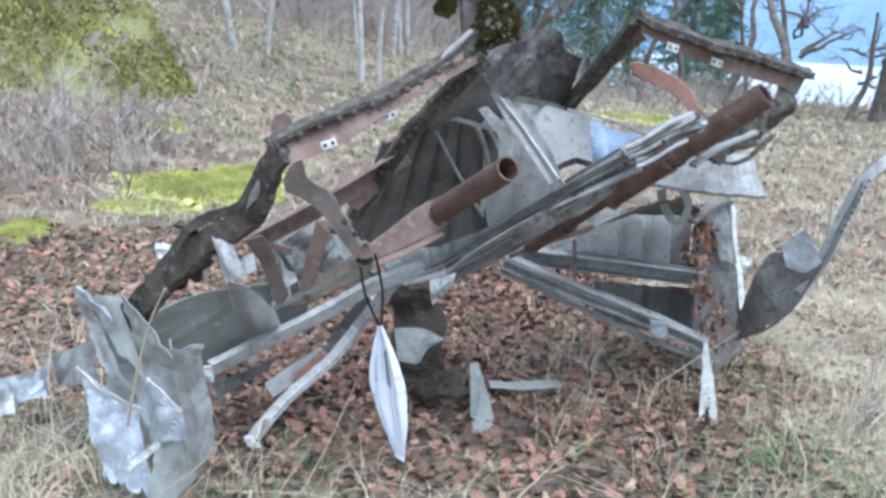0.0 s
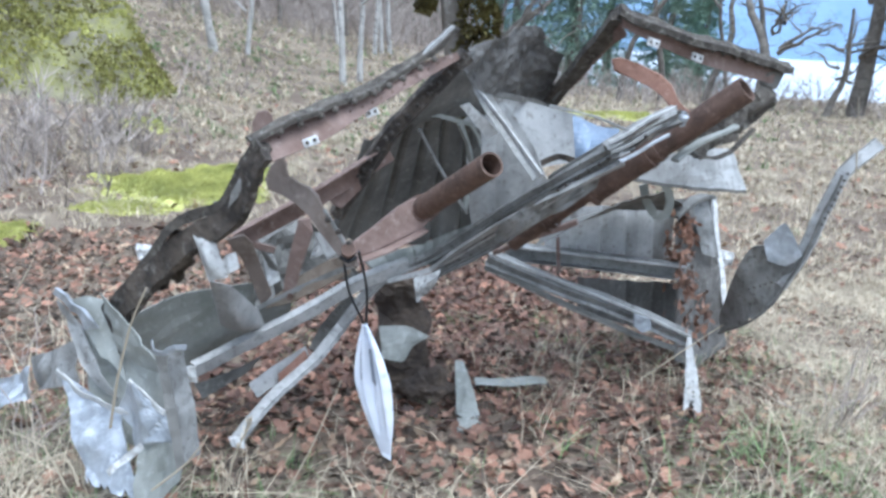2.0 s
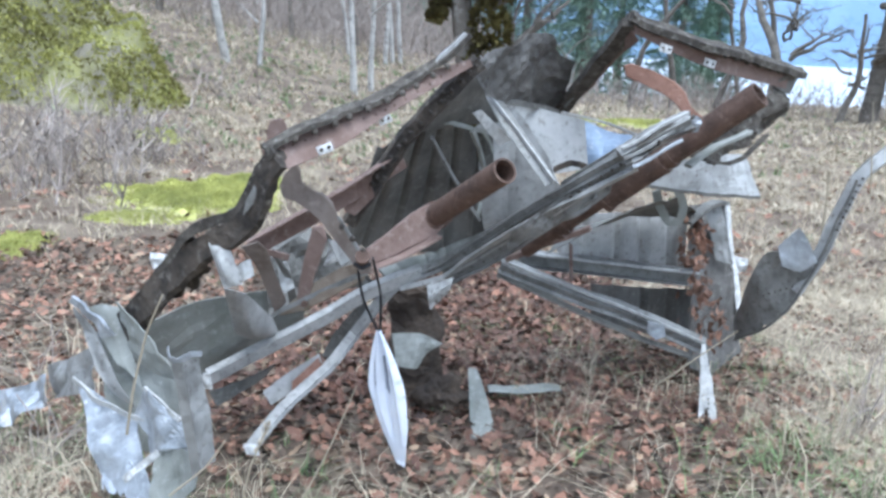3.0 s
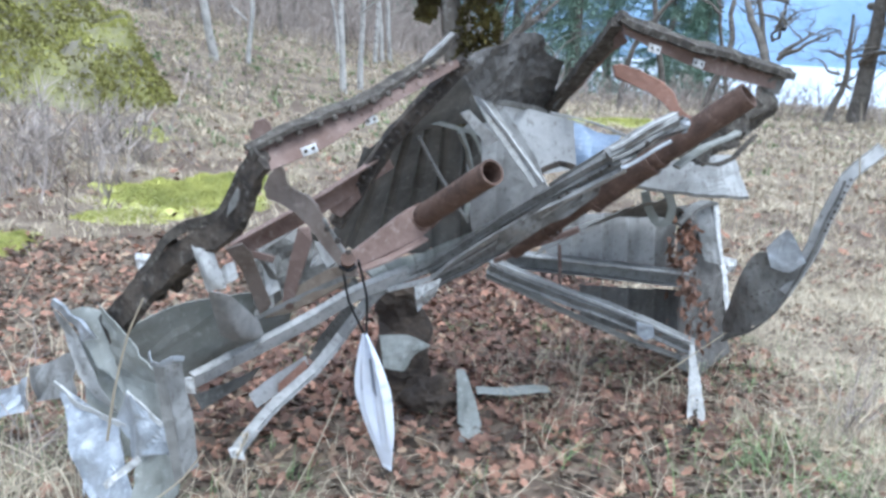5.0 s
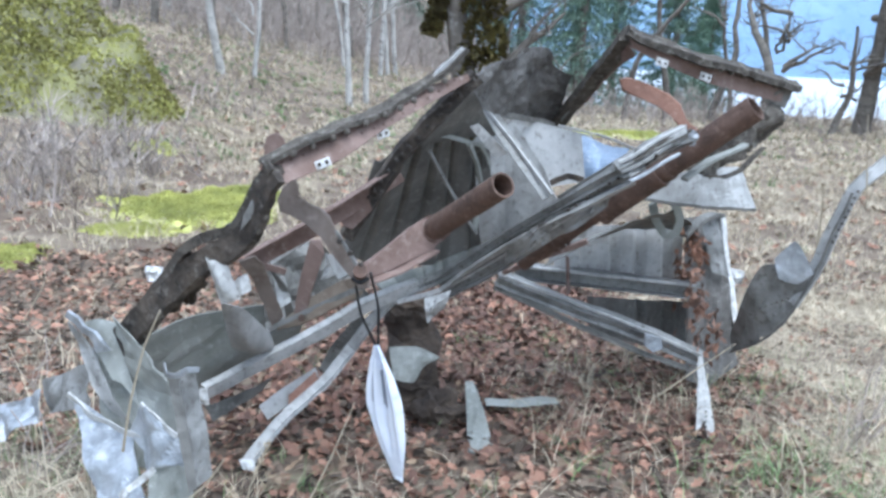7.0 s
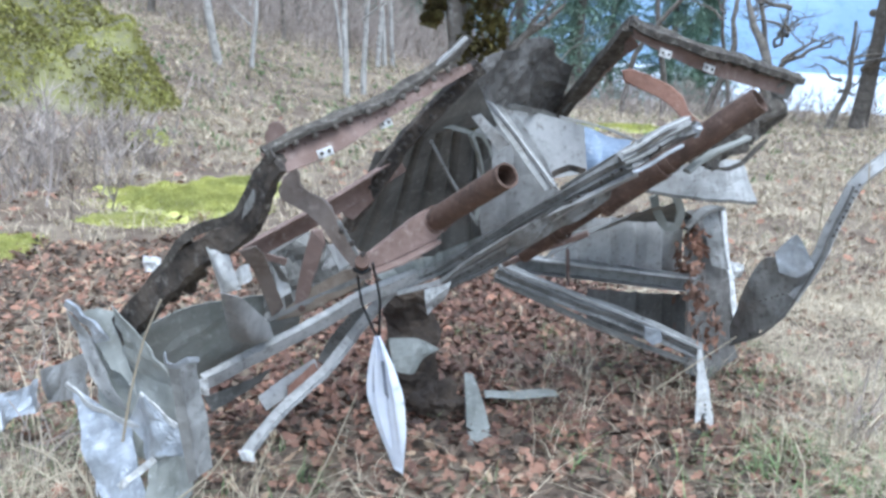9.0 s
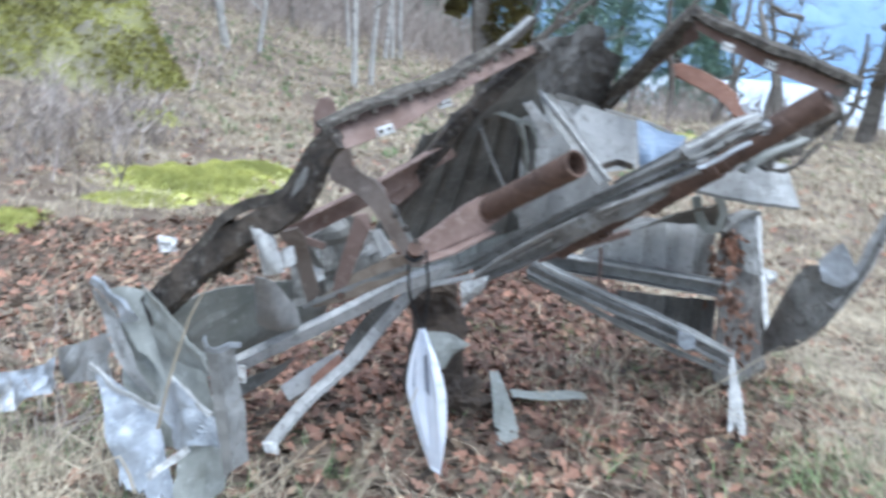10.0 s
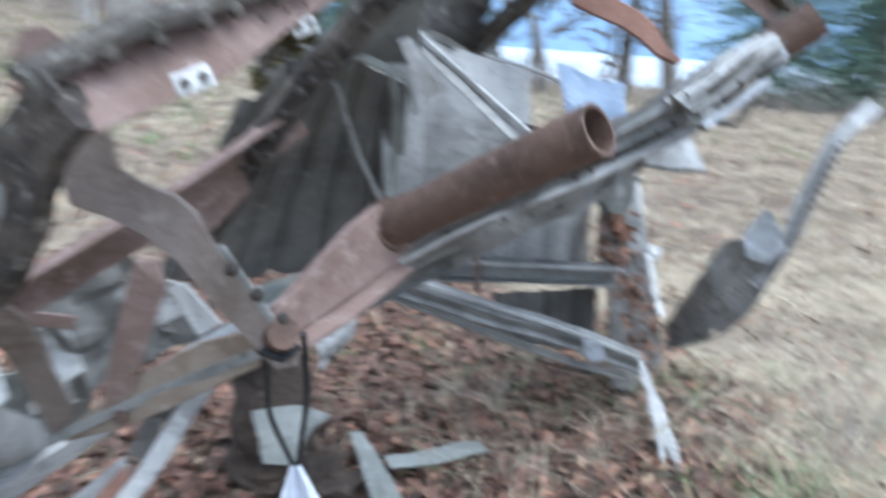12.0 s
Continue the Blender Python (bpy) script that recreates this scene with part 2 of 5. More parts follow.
def sheet(top, bottom, rows=14, t=0.002, crumple=0.01, freq=8.0, ribs=0, rib_depth=0.012, ragged=0.0, seed=0, belly=(0, 0, 0), cols=None, sharp=False):
    """Sheet metal between two edges, each a line of points; it is dented, may have pressed ribs that run from edge to edge, and torn ends."""
    top, bottom = spine(top, 0.02), spine(bottom, 0.02)
    n = cols or max(12, ribs * 8)
    belly = Vector(belly)

    def along(line, u):
        f = u * (len(line) - 1)
        i = min(int(f), len(line) - 2)
        return line[i].lerp(line[i + 1], f - i)

    base = []
    for j in range(rows + 1):
        row = []
        for i in range(n + 1):
            u, v = i / n, j / rows
            v2 = v
            if ragged:
                e = noise.noise(Vector((u * 9, seed, 0))) * ragged
                v2 = v * (1 - max(0, e))
            p = along(top, u).lerp(along(bottom, u), v2) + belly * math.sin(math.pi * v) * math.sin(math.pi * u)
            row.append(p)
        base.append(row)
    mid = base[rows // 2][n // 2]
    nrm = (base[rows // 2][min(n, n // 2 + 1)] - mid).cross(base[min(rows, rows // 2 + 1)][n // 2] - mid).normalized()
    for j, row in enumerate(base):
        for i, p in enumerate(row):
            q = p * freq + Vector((seed * 3.1, 0, 0))
            a = noise.noise(q) + 0.5 * abs(noise.noise(q * 2.3)) + 0.25 * noise.noise(q * 5)
            if sharp:
                a = 1.2 - 2.6 * abs(noise.noise(q)) - 1.1 * abs(noise.noise(q * 2.1 + Vector((7, 0, 0)))) + 0.2 * noise.noise(q * 5)
            off = a * crumple
            if ribs:
                w = math.cos(2 * math.pi * ribs * i / n)
                off += rib_depth * max(0.0, w - 0.55) / 0.45
            row[i] = p + nrm * off
    bm = bmesh.new()
    lay = [[[bm.verts.new(p + nrm * s * t / 2) for p in row] for row in base] for s in (1, -1)]
    for k, (g, flip) in enumerate(((lay[0], 1), (lay[1], -1))):
        for j in range(rows):
            for i in range(n):
                f = (g[j][i], g[j][i + 1], g[j + 1][i + 1], g[j + 1][i])
                bm.faces.new(f if flip > 0 else f[::-1])
    a, b = lay
    for i in range(n):
        bm.faces.new((a[0][i], b[0][i], b[0][i + 1], a[0][i + 1]))
        bm.faces.new((a[rows][i], a[rows][i + 1], b[rows][i + 1], b[rows][i]))
    for j in range(rows):
        bm.faces.new((a[j][0], a[j + 1][0], b[j + 1][0], b[j][0]))
        bm.faces.new((a[j][n], b[j][n], b[j + 1][n], a[j + 1][n]))
    return bm


def rivets(parent, points, count, r, mat, up, name="rivet", skip=0.0, height=0.6):
    """Round heads along a line, each a part of its own on one shared mesh."""
    bm = bmesh.new()
    bmesh.ops.create_uvsphere(bm, u_segments=8, v_segments=5, radius=r)
    for v in bm.verts:
        v.co.z *= height
    me = link_mesh(name, bm, mat, True)
    line = spine(points, 0.01)
    rot = Vector(up).to_track_quat("Z", "Y")
    for k in range(count):
        f = (k + 0.5) / count * (len(line) - 1)
        i = min(int(f), len(line) - 2)
        ob = new(name, me)
        ob.parent = parent
        ob.location, ob.rotation_mode, ob.rotation_quaternion = line[i].lerp(line[i + 1], f - i), "QUATERNION", rot


def ground_z(x, y):
    """The lie of the land: level by the wreck, rising to the back on one side, falling to the lake on the other."""
    z = -0.1 * (min(max(y, -3), 5) - 2.65)
    d = y * 0.35 - x * 0.95 - 5.0
    if d > 0:
        z += 0.2 * d * d / (d + 2)
    e = y - 26
    if e > 0 and x > 0:
        z -= 0.25 * e * min(1, x / 8)
    return max(z, -15)


# ---- the ground ----
def build_ground():
    xs = sorted(set([round(-4 + 0.1 * i, 3) for i in range(81)] + [-2000, -900, -400, -200, -100, -60, -40, -30, -24, -20, -17, -14, -12, -10, -8, -7, -6, -5, 5, 6, 7, 8, 10, 12, 14, 17, 20, 24, 30, 40, 60, 100, 200, 400, 900, 2000]))
    ys = sorted(set([round(-1 + 0.1 * i, 3) for i in range(91)] + [-2000, -500, -100, -40, -15, -6, -3, 8.5, 9, 10, 11, 12, 14, 16, 18, 20, 22, 25, 30, 36, 45, 60, 80, 110, 200, 500, 1000, 2000, 4000]))
    verts = [(x, y, ground_z(x, y) + (0.035 * noise.noise(Vector((x * 1.7, y * 1.7, 0))) + 0.012 * noise.noise(Vector((x * 7, y * 7, 0))) if abs(x) < 30 and y < 30 else 0)) for y in ys for x in xs]
    n = len(xs)
    faces = [(j * n + i, j * n + i + 1, (j + 1) * n + i + 1, (j + 1) * n + i) for j in range(len(ys) - 1) for i in range(n - 1)]
    tagged(raw_object("ground", verts, faces, SOIL, None, True), "leaf-strewn soil of a meadow clearing", kind="structure")


build_ground()
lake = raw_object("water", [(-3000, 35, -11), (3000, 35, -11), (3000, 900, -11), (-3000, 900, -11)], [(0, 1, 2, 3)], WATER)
tagged(lake, "still lake water beyond the trees, reflected sky painted pale", kind="structure")


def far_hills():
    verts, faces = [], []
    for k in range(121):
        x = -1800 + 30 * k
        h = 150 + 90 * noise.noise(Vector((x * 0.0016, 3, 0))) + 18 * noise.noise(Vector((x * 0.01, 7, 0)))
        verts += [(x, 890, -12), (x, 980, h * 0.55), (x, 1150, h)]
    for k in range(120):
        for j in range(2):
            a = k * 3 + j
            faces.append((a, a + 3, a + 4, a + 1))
    tagged(raw_object("backdrop", verts, faces, FAR, None, True), "wooded hills across the lake, coloured with blue haze", kind="structure")


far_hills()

# ---- the aircraft wreckage ----
wreck = thing("aircraft_wreckage", "crumpled aircraft wing section of rusted steel and torn grey aluminium", "wreckage")

# upper frame on one side: rusted web, dark lipped flange, row of knobs
web = part("frame_web", sheet([(-0.415, 1.720, 1.131), (-0.261, 1.860, 1.200), (-0.101, 2.020, 1.288), (0.053, 2.100, 1.341)], [(-0.367, 1.700, 1.089), (-0.243, 1.800, 1.140), (-0.146, 1.930, 1.205), (0.062, 2.100, 1.325)], rows=4, t=0.004, crumple=0.002, cols=30), RUST, wreck, "pinkish rusted steel web plate")
rim = part("frame_flange", sweep([(-0.410, 1.730, 1.137), (-0.328, 1.780, 1.184), (-0.248, 1.860, 1.221), (-0.161, 1.950, 1.246), (-0.081, 2.030, 1.302), (-0.017, 2.070, 1.345), (0.044, 2.100, 1.406)], [(-0.018, -0.010), (0.022, -0.010), (0.022, 0.002), (0.006, 0.004), (-0.006, 0.010), (-0.018, 0.006)], wobble=0.006, step=0.02), LICHEN, wreck, "blackened lipped flange with peeling edge")
part("flange_trim", sweep([(-0.191, 1.920, 1.223), (-0.127, 1.980, 1.255), (-0.062, 2.040, 1.303), (-0.011, 2.070, 1.357), (0.041, 2.090, 1.405)], [(-0.003, -0.004), (0.010, -0.003), (0.010, 0.005), (-0.003, 0.005)], wobble=0.006, step=0.02), PALE, wreck, "peeling grey aluminium edge strip")
rivets(rim, [(-0.353, 1.735, 1.154), (-0.257, 1.820, 1.192), (-0.107, 1.950, 1.259), (0.004, 2.050, 1.329)], 10, 0.0085, LICHEN, (0.1, -0.8, -0.5), "flange_knob", height=1.2)
rivets(web, [(-0.372, 1.735, 1.135), (-0.146, 1.930, 1.219), (0.027, 2.080, 1.329)], 16, 0.003, TUBE, (0, -1, 0.1))


def clip(at, along, size=0.028):
    """A small white plate with two dark holes."""
    c, a = Vector(at), Vector(along).normalized()
    up = a.cross(Vector((0, -1, 0.15))).normalized()
    if up.z < 0:
        up = -up
    nrm = a.cross(up).normalized()
    if nrm.y > 0:
        nrm = -nrm
    c = c + nrm * 0.006
    h = size * 0.28
    p = part("clip_plate", plate([c - a * size / 2 - up * h, c + a * size / 2 - up * h, c + a * size / 2 + up * h, c - a * size / 2 + up * h], 0.003), WHITE, wreck, "small white-painted clip plate")
    for s in (-0.25, 0.25):
        q = c + a * size * s + nrm * 0.003
        part("clip_hole", sweep([q - nrm * 0.001, q + nrm * 0.001], round_profile(0.0045, 10), up=up, step=0.01), BLACK, p)


clip((-0.275, 1.745, 1.138), (0.9, 0.3, 0.35), 0.036)
clip((-0.154, 1.930, 1.190), (0.9, 0.3, 0.35), 0.032)
clip((0.668, 2.475, 1.393), (0.9, 0.3, -0.22), 0.045)
clip((0.828, 2.530, 1.355), (0.9, 0.3, -0.22), 0.045)

# lower run of the same frame: a heavy blackened box beam with a torn inner face
part("lower_longeron", sweep([(-0.363, 1.720, 1.123), (-0.393, 1.740, 1.077), (-0.434, 1.770, 1.010), (-0.475, 1.790, 0.949), (-0.516, 1.800, 0.916), (-0.581, 1.830, 0.873), (-0.670, 1.880, 0.786), (-0.761, 1.940, 0.686), (-0.850, 2.000, 0.595)], [(-0.032, -0.040), (-0.014, -0.050), (0.004, -0.018), (0.026, -0.012), (0.032, 0.016), (0.010, 0.030), (-0.006, 0.022), (-0.030, 0.026)], wobble=0.012, step=0.012, scales=(0.7, 1.1)), BLACK, wreck, "heavy blackened longeron with flaking paint")
part("longeron_lip", sweep([(-0.379, 1.700, 1.138), (-0.444, 1.760, 1.052), (-0.491, 1.790, 0.970), (-0.574, 1.810, 0.927)], [(-0.003, -0.012), (0.003, -0.012), (0.004, 0.014), (-0.004, 0.014)], wobble=0.008, step=0.02), LICHEN, wreck, "bent grey-brown lip")
part("longeron_lip", sweep([(-0.571, 1.800, 0.930), (-0.620, 1.810, 0.902), (-0.676, 1.860, 0.833), (-0.757, 1.920, 0.731), (-0.850, 1.980, 0.628)], [(-0.003, -0.012), (0.003, -0.012), (0.004, 0.012), (-0.004, 0.012)], wobble=0.009, step=0.02), LICHEN, wreck, "peeling grey outer lip")
part("longeron_tear", sheet([(-0.456, 1.740, 1.010), (-0.430, 1.735, 1.057)], [(-0.467, 1.750, 0.970), (-0.427, 1.740, 1.021)], rows=5, t=0.003, crumple=0.012, freq=18, cols=8, seed=71), ALU, wreck, "grey torn patch")
part("longeron_skin", sheet([(-0.370, 1.720, 1.104), (-0.448, 1.790, 0.999), (-0.535, 1.840, 0.897)], [(-0.431, 1.800, 0.971), (-0.495, 1.840, 0.898), (-0.559, 1.870, 0.802)], rows=8, t=0.003, crumple=0.02, freq=14, ragged=0.5, seed=3), BLACK, wreck, "torn black inner skin")
part("longeron_gusset", sheet([(-0.515, 1.800, 0.972), (-0.461, 1.790, 1.003), (-0.428, 1.770, 1.036)], [(-0.523, 1.820, 0.913), (-0.483, 1.820, 0.920), (-0.451, 1.800, 0.964)], rows=6, t=0.002, crumple=0.012, freq=16, seed=5), ALU, wreck)
part("torn_flange", sheet([(-0.615, 1.820, 0.900), (-0.679, 1.880, 0.811), (-0.762, 1.950, 0.696)], [(-0.569, 1.840, 0.814), (-0.626, 1.900, 0.739), (-0.737, 1.970, 0.666)], rows=8, t=0.003, crumple=0.025, freq=12, ragged=0.6, seed=9), BLACK, wreck)
part("knob_plate", plate([(-0.469, 2.030, 1.067), (-0.472, 2.030, 1.135), (-0.461, 2.030, 1.163), (-0.438, 2.030, 1.173), (-0.421, 2.030, 1.159), (-0.408, 2.030, 1.119), (-0.387, 2.030, 1.077)], 0.006), RUST, wreck, "rounded rusty lug")

# silver strap hanging off the longeron
part("hanging_strap", sheet([(-0.562, 1.790, 0.891), (-0.516, 1.790, 0.899)], [(-0.518, 1.760, 0.786), (-0.475, 1.770, 0.796)], rows=12, t=0.0025, crumple=0.003, cols=6, belly=(0, -0.03, 0), seed=2), PALE, wreck, "bent bright aluminium strap")
part("hanging_strap", sheet([(-0.516, 1.800, 0.805), (-0.485, 1.800, 0.841), (-0.470, 1.820, 0.845)], [(-0.511, 1.800, 0.776), (-0.477, 1.800, 0.798), (-0.460, 1.820, 0.804)], rows=5, t=0.003, crumple=0.012, freq=14, cols=10), WHITE, wreck, "white torn bracket")

# inner rusted channel that climbs to the crumpled skin
part("inner_channel", sweep([(-0.538, 2.050, 0.832), (-0.330, 2.120, 0.949), (-0.134, 2.190, 1.078)], angle_profile(0.035, 0.055, 0.004, 1, -1), step=0.06), RUST, wreck, "rusted angle stringer")
part("inner_channel", sweep([(-0.442, 2.150, 0.756), (-0.540, 2.080, 0.802)], box_profile(0.012, 0.02)), RUST, wreck)
rib_post = part("inner_post", sweep([(-0.268, 2.200, 0.856), (-0.194, 2.180, 0.989), (-0.132, 2.160, 1.092), (-0.027, 2.130, 1.223), (0.082, 2.120, 1.340)], [(-0.012, -0.024), (0.018, -0.024), (0.022, 0.01), (0, 0.026), (-0.014, 0.01)], wobble=0.006, step=0.02), BLACK, wreck, "dark riveted rib flange")
rivets(rib_post, [(-0.207, 2.150, 0.980), (-0.124, 2.120, 1.102), (0.075, 2.090, 1.332)], 14, 0.007, BLACK, (0.2, -1, 0), "rib_bolt", height=1.0)
part("inner_bracket", plate([(-0.294, 2.160, 0.931), (-0.208, 2.160, 0.985), (-0.194, 2.160, 0.948), (-0.251, 2.160, 0.887), (-0.277, 2.160, 0.899)], 0.005), RUST, wreck)
part("lower_stringer", sweep([(-0.557, 2.300, 0.715), (-0.414, 2.350, 0.812)], box_profile(0.02, 0.025), wobble=0.003), PALE, wreck, "scuffed bright stringer")

# curved crank arm
part("crank_arm", plate([(-0.362, 1.860, 1.088), (-0.351, 1.860, 1.064), (-0.351, 1.855, 1.037), (-0.326, 1.850, 1.020), (-0.292, 1.845, 1.013), (-0.270, 1.840, 0.994), (-0.257, 1.830, 0.960), (-0.230, 1.820, 0.927), (-0.195, 1.810, 0.886), (-0.166, 1.800, 0.856), (-0.168, 1.800, 0.830), (-0.192, 1.800, 0.826), (-0.226, 1.815, 0.866), (-0.258, 1.825, 0.901), (-0.291, 1.835, 0.943), (-0.323, 1.845, 0.973), (-0.362, 1.855, 0.988), (-0.395, 1.860, 0.998), (-0.403, 1.860, 1.024), (-0.390, 1.860, 1.056)], 0.012, 0.003), ARM, wreck, "S-curved flat brown steel crank arm")
part("crank_pin", hollow_tube((-0.195, 1.860, 0.832), (-0.187, 1.770, 0.881), 0.017, 0.0165), TUBE, wreck, "rusted pivot pin")
pin_strip = part("pin_strip", sweep([(-0.250, 1.800, 0.969), (-0.181, 1.780, 0.865)], box_profile(0.005, 0.008)), ALU, wreck, "thin bright strip")
rivets(pin_strip, [(-0.252, 1.790, 0.961), (-0.175, 1.780, 0.879)], 3, 0.008, BLACK, (0, -1, 0), "strip_nut", height=1.0)

# stub tube on its tapered bracket
bracket = part("tube_bracket", plate([(-0.199, 1.860, 0.841), (-0.187, 1.880, 0.870), (-0.140, 1.920, 0.901), (-0.078, 1.970, 0.947), (-0.042, 2.000, 0.966), (0.005, 2.000, 0.953), (0.003, 1.990, 0.911), (-0.018, 1.980, 0.887), (-0.125, 1.920, 0.846), (-0.186, 1.870, 0.824)], 0.022, 0.004), RUST, wreck, "tapered rusted steel bracket")
part("bracket_lip", sweep([(-0.192, 1.850, 0.824), (-0.104, 1.910, 0.846), (-0.011, 1.970, 0.890)], box_profile(0.05, 0.006)), RUST, wreck)
part("stub_tube", hollow_tube((-0.033, 2.020, 0.922), (0.138, 1.745, 1.109), 0.031, 0.005, dent=0.0006), TUBE, wreck, "open-ended dark rusted steel tube")
part("tube_collar", ring_collar((-0.018, 2.000, 0.936), Vector((0.138, 1.745, 1.109)) - Vector((-0.033, 2.020, 0.922)), 0.031, 0.02, 0.008), TUBE, wreck)
part("tube_collar", ring_collar((-0.001, 1.980, 0.952), Vector((0.138, 1.745, 1.109)) - Vector((-0.033, 2.020, 0.922)), 0.031, 0.012, 0.003), TUBE, wreck)

# lower gusset and its upright arm
part("gusset", plate([(-0.456, 2.100, 0.593), (-0.441, 2.090, 0.625), (-0.404, 2.080, 0.658), (-0.348, 2.050, 0.715), (-0.263, 2.000, 0.782), (-0.215, 1.950, 0.812), (-0.196, 1.940, 0.794), (-0.198, 1.940, 0.766), (-0.309, 2.010, 0.681), (-0.377, 2.060, 0.629)], 0.010, 0.003), TAN, wreck, "triangular tan-brown gusset plate")
part("gusset_arm", plate([(-0.349, 2.030, 0.886), (-0.321, 2.030, 0.888), (-0.310, 2.020, 0.853), (-0.326, 2.030, 0.801), (-0.346, 2.040, 0.740), (-0.368, 2.060, 0.649), (-0.402, 2.070, 0.635), (-0.394, 2.060, 0.698), (-0.374, 2.040, 0.788)], 0.010, 0.003), RUST, wreck, "upright rusted arm")
part("gusset_rib", plate([(-0.310, 2.060, 0.834), (-0.288, 2.060, 0.844), (-0.241, 2.020, 0.796), (-0.270, 2.030, 0.772)], 0.008, 0.002), PALEGREY, wreck, "pale triangular web behind the gusset")
part("gusset_rail", sweep([(-0.479, 2.100, 0.587), (-0.339, 2.030, 0.682), (-0.194, 1.930, 0.784)], angle_profile(0.03, 0.014, 0.003, -1, 1)), ALU, wreck, "thin grey edge rail")
part("gusset_rivet", sweep([(-0.379, 2.060, 0.651), (-0.374, 2.030, 0.659)], round_profile(0.009, 10), step=0.02), TUBE, wreck)
part("inner_rib", plate([(-0.540, 2.000, 0.826), (-0.492, 2.000, 0.842), (-0.472, 2.020, 0.812), (-0.458, 2.050, 0.739), (-0.437, 2.100, 0.639), (-0.469, 2.100, 0.599), (-0.489, 2.060, 0.692), (-0.506, 2.030, 0.767)], 0.006), ARM, wreck, "dark bent rib")

# main spar: two nested extrusions, straight above and bent where it meets the rails
spar_line = [(-0.162, 2.680, 0.521), (-0.000, 2.720, 0.581), (0.115, 2.660, 0.677), (0.232, 2.520, 0.803), (0.365, 2.290, 0.964), (0.501, 2.150, 1.099), (0.647, 2.130, 1.205)]
part("spar_cap", sweep(spar_line, hat_profile(0.026, 0.020, 0.014, 0.004), up=(0, -0.55, 0.8), step=0.05, wobble=0.003), ALU, wreck, "weathered silver hat-section spar cap")
spar_web = part("spar_web", sheet([(0.010, 2.710, 0.572), (0.062, 2.680, 0.633), (0.231, 2.510, 0.794), (0.364, 2.280, 0.953), (0.527, 2.130, 1.103)], [(0.035, 2.720, 0.518), (0.185, 2.620, 0.633), (0.282, 2.500, 0.736), (0.382, 2.340, 0.868), (0.468, 2.200, 0.988), (0.534, 2.140, 1.086)], rows=6, t=0.004, crumple=0.006, cols=36), ALU, wreck, "dented grey spar web")
spar_rail = part("spar_rail", sweep([(-0.141, 2.660, 0.516), (0.012, 2.680, 0.560), (0.085, 2.630, 0.641), (0.215, 2.490, 0.779), (0.361, 2.260, 0.940), (0.526, 2.120, 1.080)], angle_profile(0.022, 0.022, 0.003, 1, -1), up=(0, -0.5, 0.8), wobble=0.003), PALE, wreck, "bright lower spar angle")
part("spar_rail", sweep([(0.362, 2.280, 0.976), (0.463, 2.180, 1.078), (0.567, 2.130, 1.166), (0.669, 2.140, 1.217)], angle_profile(0.03, 0.02, 0.003, -1, 1), up=(0, -0.4, 0.9), wobble=0.003), ALU, wreck)
part("spar_rail", sweep([(0.030, 2.700, 0.520), (0.183, 2.600, 0.638), (0.279, 2.480, 0.740), (0.378, 2.320, 0.870), (0.449, 2.200, 0.971)], angle_profile(0.02, 0.012, 0.004, 1, 1), up=(0, -0.5, 0.8), wobble=0.004), ALU, wreck)
part("spar_rail", sweep([(0.031, 2.690, 0.549), (0.200, 2.530, 0.714), (0.365, 2.270, 0.910), (0.438, 2.180, 1.000)], box_profile(0.006, 0.006), up=(0, -0.5, 0.8), wobble=0.003), PALE, wreck)
part("spar_joint", sweep([(0.483, 2.110, 1.100), (0.659, 2.120, 1.210)], hat_profile(0.036, 0.024, 0.016, 0.005), up=(0, -0.5, 0.85), wobble=0.004, step=0.03), ALU, wreck, "bright broken spar end fitting")
for off, near, far in ((0, 0.0, 1.0), (1, 0.2, 1.08), (2, 0.0, 0.9), (3, 0.35, 1.05), (4, 0.1, 0.85)):
    a, b = Vector((0.478, 2.092, 1.128)), Vector((0.652, 2.112, 1.230))
    drop = Vector((0.004 * off, -0.004 * off, -0.014 * off))
    part("joint_ridge", sweep([a.lerp(b, near) + drop, a.lerp(b, (near + far) / 2) + drop + Vector((0, -0.006, 0.004 * (off % 2))), a.lerp(b, far) + drop], box_profile(0.010, 0.009), wobble=0.007, step=0.015), (PALE, LICHEN, ALU, BLACK, BRIGHT)[off], wreck)
part("torn_fitting", sheet([(0.578, 2.120, 1.194), (0.636, 2.120, 1.224), (0.703, 2.140, 1.215)], [(0.592, 2.100, 1.164), (0.645, 2.100, 1.185), (0.698, 2.120, 1.186)], rows=6, t=0.003, crumple=0.02, freq=18, cols=10, seed=73, sharp=True), BRIGHT, wreck, "torn bright metal at the spar's broken end")
part("torn_fitting", sheet([(0.500, 2.100, 1.137), (0.530, 2.100, 1.166)], [(0.510, 2.080, 1.088), (0.553, 2.080, 1.115)], rows=6, t=0.003, crumple=0.02, freq=16, cols=8, seed=74, sharp=True), ALU, wreck)
part("web_bulge", sheet([(0.224, 2.370, 0.814), (0.356, 2.250, 0.949), (0.481, 2.160, 1.031)], [(0.216, 2.420, 0.728), (0.376, 2.280, 0.873), (0.478, 2.180, 0.977)], rows=10, t=0.003, crumple=0.016, freq=15, cols=22, seed=75), ALU, wreck, "hammered grey web with dents")
